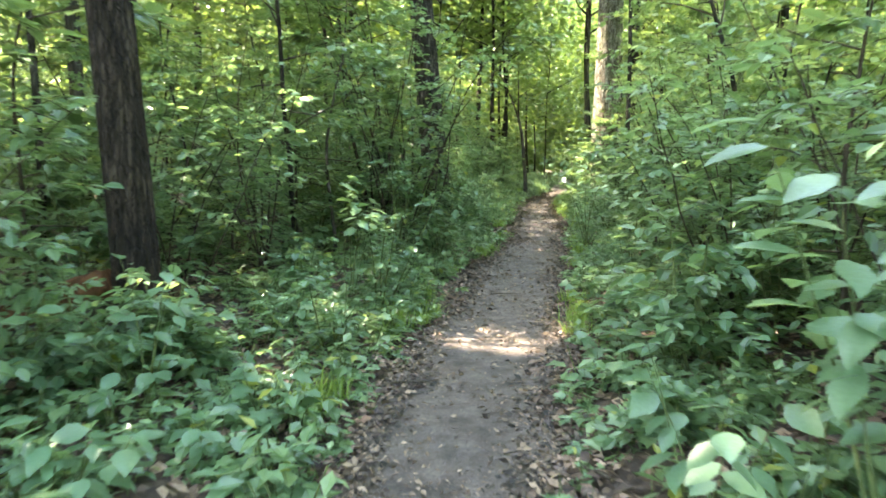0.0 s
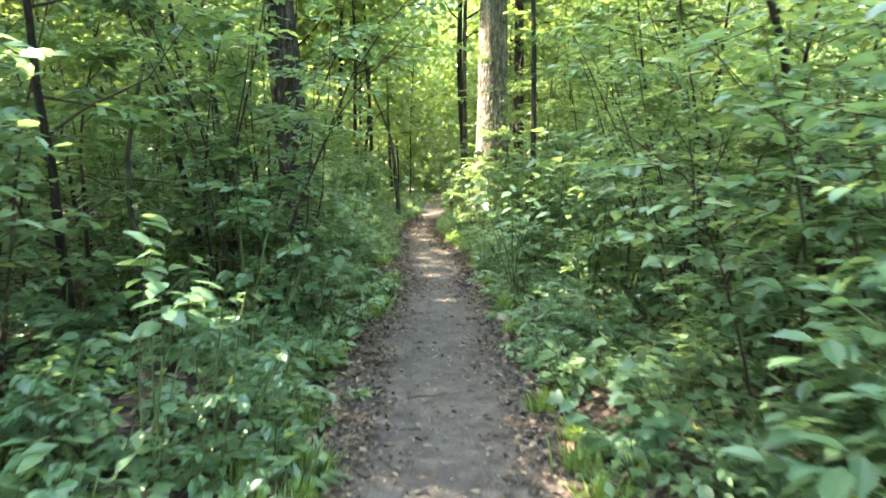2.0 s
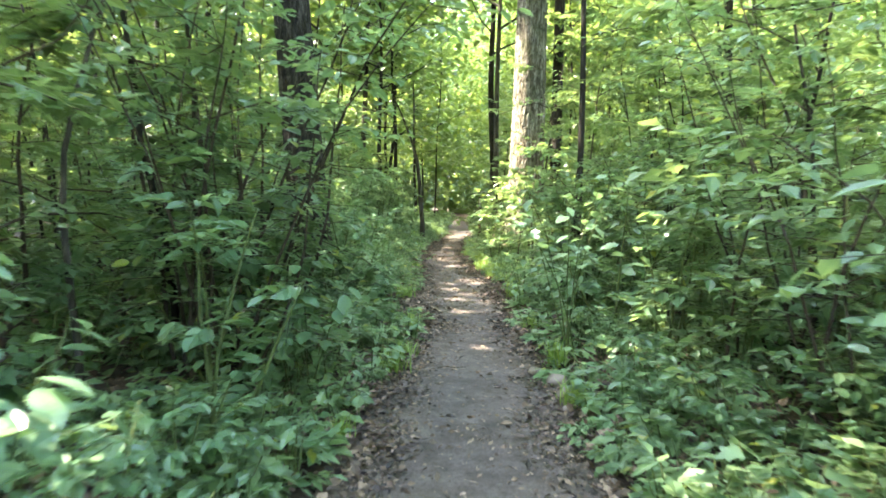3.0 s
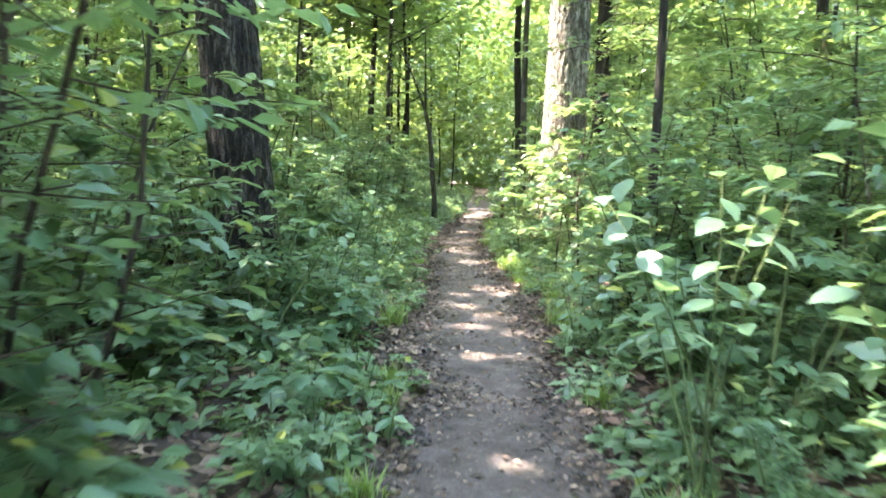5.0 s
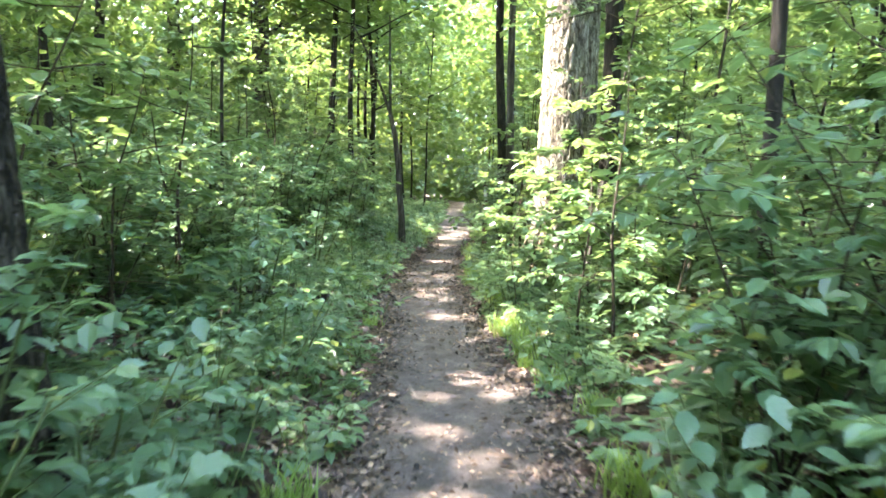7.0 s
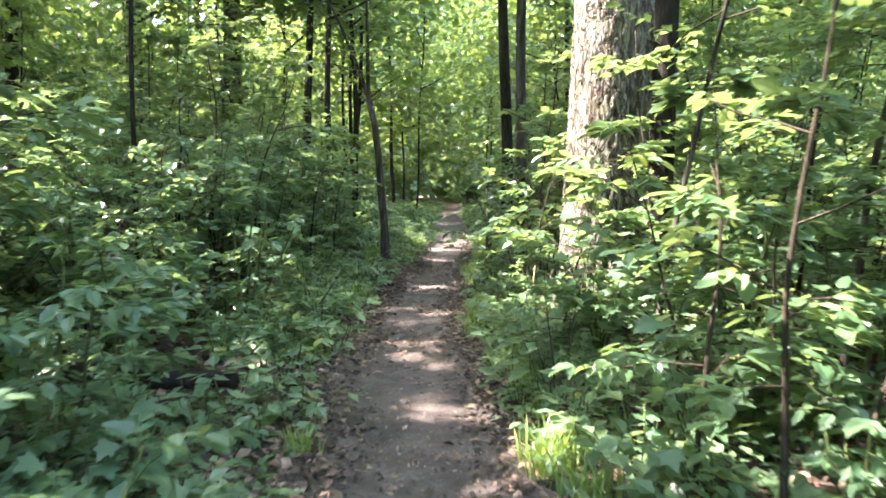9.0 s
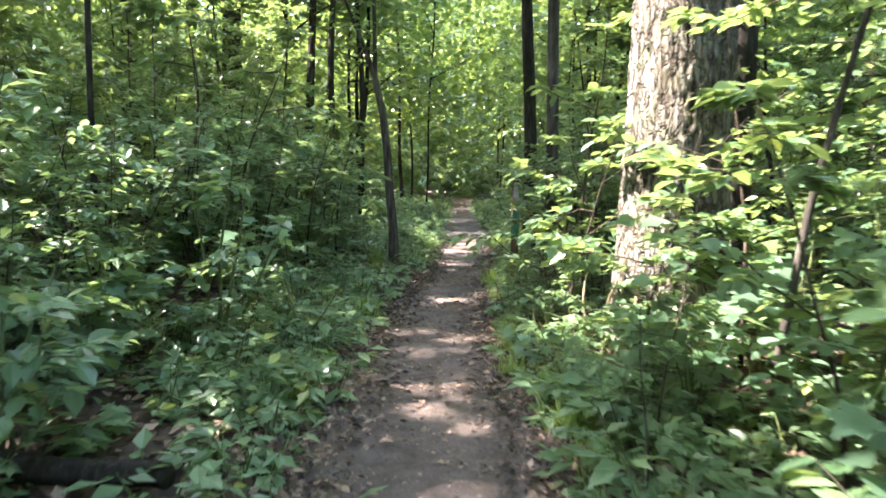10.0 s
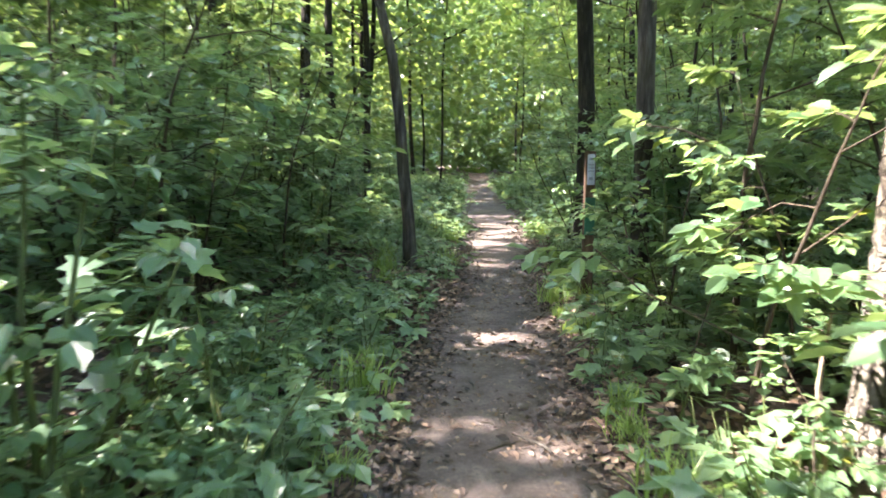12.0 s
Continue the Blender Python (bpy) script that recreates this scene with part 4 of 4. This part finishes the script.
def broad_plant(x, y, height, spread, stems_n, per, size, seed, label, mesh=BROAD_MESH, low=0.3):
    """A plant whose large leaves are told apart one by one."""
    r = np.random.default_rng(seed)
    ob = new("broadleaf_plant")
    per += 2
    ob.matrix_basis = at(x, y)
    for k in range(stems_n):
        a = k * 2 * math.pi / stems_n + r.normal(0, 0.5)
        lean = spread / height * r.uniform(0.4, 1.0)
        pts = curve_points((r.normal(0, 0.03), r.normal(0, 0.03), -0.06), (math.cos(a) * lean, math.sin(a) * lean, 1), height * r.uniform(0.75, 1.1), 6, r, 0.15, 0.25)
        stem = part("stem", Shape().add(*tube(pts, np.linspace(0.003 + 0.003 * height, 0.002, 7), 6)), STEM_GREEN, ob, smooth=True)
        for j in range(per):
            u = low + (1 - low) * (j + 1) / per
            p = np.array([np.interp(u * 6, np.arange(7), pts[:, c]) for c in range(3)])
            b = a + (j % 2 * 2 - 1) * r.uniform(0.5, 1.5) * (j < per - 1) + r.normal(0, 0.2)
            lf = new("leaf", mesh)
            lf.parent = stem
            sc = size * r.uniform(0.7, 1.15)
            lf.matrix_basis = pose(*p, r.normal(0, 14), 12 + r.normal(0, 14), math.degrees(b)) @ Matrix.Diagonal((sc, sc, sc, 1))
    return tagged(ob, label, "plant", "broad-leaved plants")


broad_plant(1.62, 2.25, 1.95, 0.60, 7, 7, 0.23, 1, "tall plant with very large pale green leaves by the trail", low=0.5)
broad_plant(1.10, 2.75, 0.85, 0.40, 5, 6, 0.17, 2, "leafy plant overhanging the bare edge of the trail")
broad_plant(1.75, 2.5, 1.3, 0.5, 5, 6, 0.20, 3, "tall plant with large pale green leaves in shade", low=0.55)
broad_plant(-1.65, 3.0, 0.50, 0.35, 6, 5, 0.17, 4, "low plant with broad bright green leaves", low=0.45)
broad_plant(-1.25, 3.5, 0.40, 0.30, 5, 5, 0.14, 5, "low plant with broad leaves at the trail edge", low=0.45)
broad_plant(-1.75, 3.95, 1.0, 0.5, 5, 6, 0.16, 6, "leafy plant beside a dark tree trunk")
broad_plant(-0.95, 7.1, 1.3, 0.40, 5, 6, 0.16, 7, "plant with sunlit leaves glowing yellow-green", low=0.78)
broad_plant(-0.05, 10.25, 0.95, 0.40, 6, 6, 0.18, 8, "shrubby plant with large drooping leaves", low=0.5)
broad_plant(2.38, 11.35, 1.75, 0.45, 6, 7, 0.16, 9, "tall plant with brilliant sunlit leaves", low=0.5)
broad_plant(3.3, 11.0, 1.2, 0.45, 5, 6, 0.16, 10, "plant with bright leaves under a gap in the canopy")
broad_plant(0.55, 12.75, 0.45, 0.35, 6, 5, 0.16, 11, "low plant with lobed pale green leaves", LOBED_MESH, 0.45)
broad_plant(0.75, 15.3, 0.75, 0.40, 6, 6, 0.17, 12, "plant with lobed leaves at the edge of the trail", LOBED_MESH)
broad_plant(3.0, 12.75, 1.1, 0.45, 6, 6, 0.16, 13, "dense plant with large shaded green leaves")
broad_plant(4.3, 20.35, 1.25, 0.60, 7, 6, 0.19, 14, "tall plant with sun-bleached leaves in front of a huge trunk", LOBED_MESH)
broad_plant(5.0, 20.7, 1.4, 0.55, 6, 6, 0.19, 22, "tall plant with lobed leaves in sun and shade", LOBED_MESH)
broad_plant(3.95, 20.75, 0.60, 0.35, 5, 6, 0.14, 15, "low plant with lobed leaves in bright sun", LOBED_MESH)
broad_plant(1.45, 23.2, 1.15, 0.45, 6, 6, 0.18, 16, "plant with very broad lobed green leaves", LOBED_MESH)
broad_plant(3.75, 21.75, 0.40, 0.30, 5, 5, 0.13, 17, "low plant with lobed leaves below a huge trunk", LOBED_MESH, 0.45)
broad_plant(1.15, 21.3, 0.35, 0.35, 6, 5, 0.13, 18, "low spread of lobed pale green leaves", LOBED_MESH, 0.45)
broad_plant(4.75, 20.1, 0.95, 0.5, 6, 7, 0.15, 21, "plant with pale sunlit leaves over brown litter")
broad_plant(1.0, 18.2, 0.6, 0.4, 6, 6, 0.15, 19, "shaded plant with lobed leaves beside the trail", LOBED_MESH)

for k, (x, y, height, size, mesh) in enumerate([(2.75, 14.0, 0.85, 0.15, BROAD_MESH), (3.1, 14.4, 0.95, 0.16, BROAD_MESH), (3.35, 13.6, 0.9, 0.16, BROAD_MESH), (0.75, 14.2, 0.7, 0.15, LOBED_MESH),
                                               (0.45, 13.6, 0.6, 0.15, LOBED_MESH), (0.7, 16.0, 0.8, 0.14, BROAD_MESH), (1.4, 5.4, 0.45, 0.13, LOBED_MESH), (1.6, 6.9, 0.55, 0.14, LOBED_MESH),
                                               (1.95, 7.6, 0.6, 0.14, LOBED_MESH), (3.55, 18.1, 0.5, 0.12, LOBED_MESH), (4.05, 18.4, 0.95, 0.16, LOBED_MESH), (2.1, 9.85, 0.4, 0.13, LOBED_MESH),
                                               (-1.1, 4.1, 0.45, 0.15, LOBED_MESH), (3.85, 20.3, 0.45, 0.16, LOBED_MESH)]):
    broad_plant(x, y, height, 0.42, 5, 5, size, 40 + k, "knee-high plant with lobed green leaves" if mesh is LOBED_MESH else "waist-high plant with broad smooth green leaves", mesh, 0.4)

# ---- grass along the edges ----
tuft_shapes = []
for k in range(3):
    r = np.random.default_rng(600 + k)
    sh = Shape()
    m = 110
    leaves(sh, LEAF_BLADE, np.stack([r.normal(0, 0.07, m), r.normal(0, 0.07, m), np.full(m, -0.01)], -1), r.uniform(0, 6.3, m), r.uniform(0.6, 1.4, m), np.zeros(m), r.uniform(0.14, 0.34, m), 0.7)
    tuft_shapes.append(sh.mesh("grass_tuft", GRASS))
rg = np.random.default_rng(61)
tufts = [(-0.22, 6.85), (-0.40, 6.6), (-0.12, 7.15), (-0.5, 7.0), (1.28, 6.5), (1.35, 6.9), (3.22, 18.4), (3.25, 18.0), (3.15, 17.6), (3.35, 18.8), (3.4, 19.2), (3.05, 17.2), (3.5, 18.5), (3.45, 19.7),
         (-0.75, 4.7), (-0.85, 4.4), (1.1, 13.3), (1.05, 12.9), (4.4, 25.6), (4.55, 26.2), (4.3, 25.0), (3.0, 27.6), (2.95, 27.1), (3.1, 28.4), (3.75, 22.3), (3.85, 22.9), (3.7, 21.2), (3.6, 20.4)]
for y in np.arange(4, 34, 0.55):
    for side in (-1, 1):
        if rg.random() < 0.3:
            tufts.append((float(path_x(y)) + side * (float(half_width(y)) + rg.uniform(0.02, 0.25)), float(y)))
for k, (x, y) in enumerate(tufts):
    t = new("grass_tuft", tuft_shapes[k % 3])
    t.matrix_basis = at(x, y, rg.uniform(0, 6.3), rg.uniform(0.55, 1.0))
    tagged(t, "tuft of fine bright green grass at the trail edge", "grass", "grass tufts")

# ---- the marker post ----
marker = new("marker_post")
marker.matrix_basis = at(4.84, 26.1, radians(-8))


def box_shape(x0, x1, y0, y1, z0, z1, bevel=0.006):
    bm = bmesh.new()
    bmesh.ops.create_cube(bm, size=1, matrix=Matrix.Translation(((x0 + x1) / 2, (y0 + y1) / 2, (z0 + z1) / 2)) @ Matrix.Diagonal((x1 - x0, y1 - y0, z1 - z0, 1)))
    if bevel:
        bmesh.ops.bevel(bm, geom=bm.edges[:], offset=bevel, segments=2, affect="EDGES")
    bmesh.ops.triangulate(bm, faces=bm.faces[:])
    bm.verts.ensure_lookup_table()
    sh = Shape().add([v.co[:] for v in bm.verts], [[v.index for v in f.verts] for f in bm.faces])
    bm.free()
    return sh


part("post", box_shape(-0.048, 0.048, -0.048, 0.048, -0.2, 1.46, 0.008), POST_WOOD, marker, "weathered dark brown square timber")
part("green_panel", box_shape(-0.049, 0.049, -0.054, -0.047, 0.66, 1.02, 0.002), GREEN_PAINT, marker, "dark green painted panel")
plate = part("sign_plate", box_shape(-0.036, 0.036, -0.055, -0.047, 1.14, 1.43, 0.002), WHITE_PLATE, marker, "narrow white trail sign with faded print")
tagged(marker, "square timber post with a white sign and green panel", "post")
for z, w, h in ((1.385, 0.02, 0.02), (1.33, 0.026, 0.008), (1.30, 0.022, 0.008), (1.27, 0.026, 0.008), (1.20, 0.018, 0.03)):
    part("print_bar", box_shape(-w, w, -0.058, -0.0545, z - h / 2, z + h / 2, 0), GREY_PRINT, plate)

# ---- fallen and broken wood ----
def log(name, x, y, z, length, radius, turn, tilt, mat, seed, label):
    r = np.random.default_rng(seed)
    pts = curve_points((0, 0, 0), (1, 0, math.tan(tilt)), length, 24, r, 0.12)
    sh = Shape().add(*tube(pts, radius * (1 - 0.25 * np.linspace(0, 1, 25)) * (1 + 0.06 * r.normal(0, 1, 25)), 20, ridge=lambda a, zz: 1 + 0.07 * np.sin(a * 6 + 1) + 0.05 * np.sin(a * 11 + zz * 9)))
    ob = part(name, sh, mat, smooth=True)
    ob.matrix_basis = pose(x, y, float(land(x, y)) + z, 0, 0, math.degrees(turn))
    return tagged(ob, label, "log")


log("fallen_log", -3.75, 5.6, 0.12, 1.05, 0.16, 0.1, 0.3, ROTTEN, 1, "rotten orange-brown broken log among the leaves")
log("fallen_log", -3.6, 5.0, 0.06, 1.5, 0.06, 0.9, 0.1, BARK_GREY, 2, "grey fallen branch lying on leaf litter")
log("fallen_log", 0.3, 20.2, 0.08, 1.3, 0.07, -0.4, 0.02, BARK_DARK, 3, "dark decaying log half hidden by herbs")

# dry pale stalks at the foot of the huge trunk
rs = np.random.default_rng(81)
for x, y, height, lean in ((4.42, 21.75, 0.95, 0.15), (4.50, 21.68, 0.8, -0.2), (4.36, 21.92, 1.05, 0.25), (4.55, 21.6, 0.7, 0.1), (4.30, 22.1, 0.85, -0.1), (4.62, 21.5, 0.6, 0.3)):
    pts = curve_points((0, 0, -0.08), (lean, rs.normal(0, 0.12), 1), height, 8, rs, 0.35)
    stalk = part("dead_stalk", Shape().add(*tube(pts, np.linspace(0.014, 0.006, 9), 7)), DRY_STALK, smooth=True)
    stalk.matrix_basis = at(x, y)
    tagged(stalk, "dry pale broken stalk at the foot of a huge trunk", "stalk", "dry stalks")

# ---- small things on the trail ----
rt = np.random.default_rng(71)


def trail_z(x, y):
    u = (x - float(path_x(y))) / (float(half_width(y)) + 0.1)
    return float(smooth_interp(y, LAND_Y, LAND_Z)) - 0.02 + 0.035 * u * u + max(float(off_path(x, y)), 0) * 0.13 + 0.004


twig_list = [(2.62, 22.45, 0.24, 1.1, 0.008), (3.42, 22.85, 0.30, 2.0, 0.010), (3.12, 22.95, 0.26, 0.1, 0.005), (2.75, 22.95, 0.14, 1.5, 0.007), (-0.45, 5.0, 0.5, 0.5, 0.010), (-0.35, 4.8, 0.35, 0.2, 0.008),
             (0.85, 3.35, 0.25, 2.4, 0.010), (3.25, 23.9, 0.13, 1.55, 0.006), (3.4, 21.6, 0.22, 0.3, 0.006)]
for k in range(44):
    y = rt.uniform(3, 27)
    side = rt.choice((-1, 1))
    twig_list.append((float(path_x(y)) + side * rt.uniform(0.25, 0.7), y, rt.uniform(0.1, 0.35), rt.uniform(0, 3.1), rt.uniform(0.003, 0.007)))
for k, (x, y, length, turn, rad) in enumerate(twig_list):
    pts = curve_points((0, 0, 0), (1, 0, 0), length, 5, rt, 0.5)
    pts[:, 2] = rad * 0.8 + 0.01 * np.abs(np.sin(np.arange(6)))
    t = part("twig", Shape().add(*tube(pts, np.linspace(rad, rad * 0.5, 6), 6)), BARK_GREY if k % 2 else TWIG, smooth=True)
    t.matrix_basis = pose(x, y, trail_z(x, y), 0, 0, math.degrees(turn))
    tagged(t, "dry broken twig lying on the trail", "twig", "twigs on the trail")

dead = Shape()
leaves(dead, LEAF_FINE, [(0, 0, 0)], np.zeros(1), np.zeros(1), np.zeros(1), np.ones(1))
dead_mesh = dead.mesh("fallen_leaf", DEAD_LEAF)
curled = Shape()
leaves(curled, LEAF_LOBED, [(0, 0, 0)], np.zeros(1), np.zeros(1), np.zeros(1), np.ones(1))
curled_mesh = curled.mesh("fallen_leaf", DEAD_LEAF)
for k in range(290):
    y = rt.uniform(2.6, 27)
    u = rt.choice((-1, 1)) * (1 - rt.random() ** 1.6 * 0.95)
    x = float(path_x(y)) + u * (float(half_width(y)) + 0.05)
    sc = rt.uniform(0.04, 0.10)
    lf = new("fallen_leaf", (dead_mesh, curled_mesh)[k % 2])
    lf.matrix_basis = pose(x, y, trail_z(x, y) + 0.006, rt.normal(0, 18), rt.normal(0, 14), rt.uniform(0, 360)) @ Matrix.Diagonal((sc, sc, sc * 1.6, 1))
    tagged(lf, "dry brown dead leaf on the trail", "leaf", "dead leaves on the trail")

stone_meshes = []
for k in range(3):
    bm = bmesh.new()
    bmesh.ops.create_icosphere(bm, subdivisions=2, radius=1)
    r = random.Random(k)
    for v in bm.verts:
        v.co *= 1 + 0.35 * noise.noise(v.co * 1.3 + Vector((k * 7, 0, 0)))
        v.co.z *= 0.6
    me = bpy.data.meshes.new("stone")
    bm.to_mesh(me)
    bm.free()
    me.materials.append(STONE)
    me.polygons.foreach_set("use_smooth", np.full(len(me.polygons), True))
    stone_meshes.append(me)
stones = [(3.46, 23.5, 0.034), (1.95, 10.25, 0.08), (2.0, 10.6, 0.10), (1.92, 10.95, 0.07), (1.84, 9.9, 0.05)]
for k in range(60):
    y = rt.uniform(2.8, 27)
    stones.append((float(path_x(y)) + rt.uniform(-0.65, 0.65), y, rt.uniform(0.006, 0.018)))
for k, (x, y, rad) in enumerate(stones):
    st = new("stone", stone_meshes[k % 3])
    st.matrix_basis = pose(x, y, trail_z(x, y) + rad * 0.25, 0, 0, rt.uniform(0, 360)) @ Matrix.Diagonal((rad, rad, rad, 1))
    tagged(st, "small grey-brown stone on the trail", "stone", "stones on the trail")
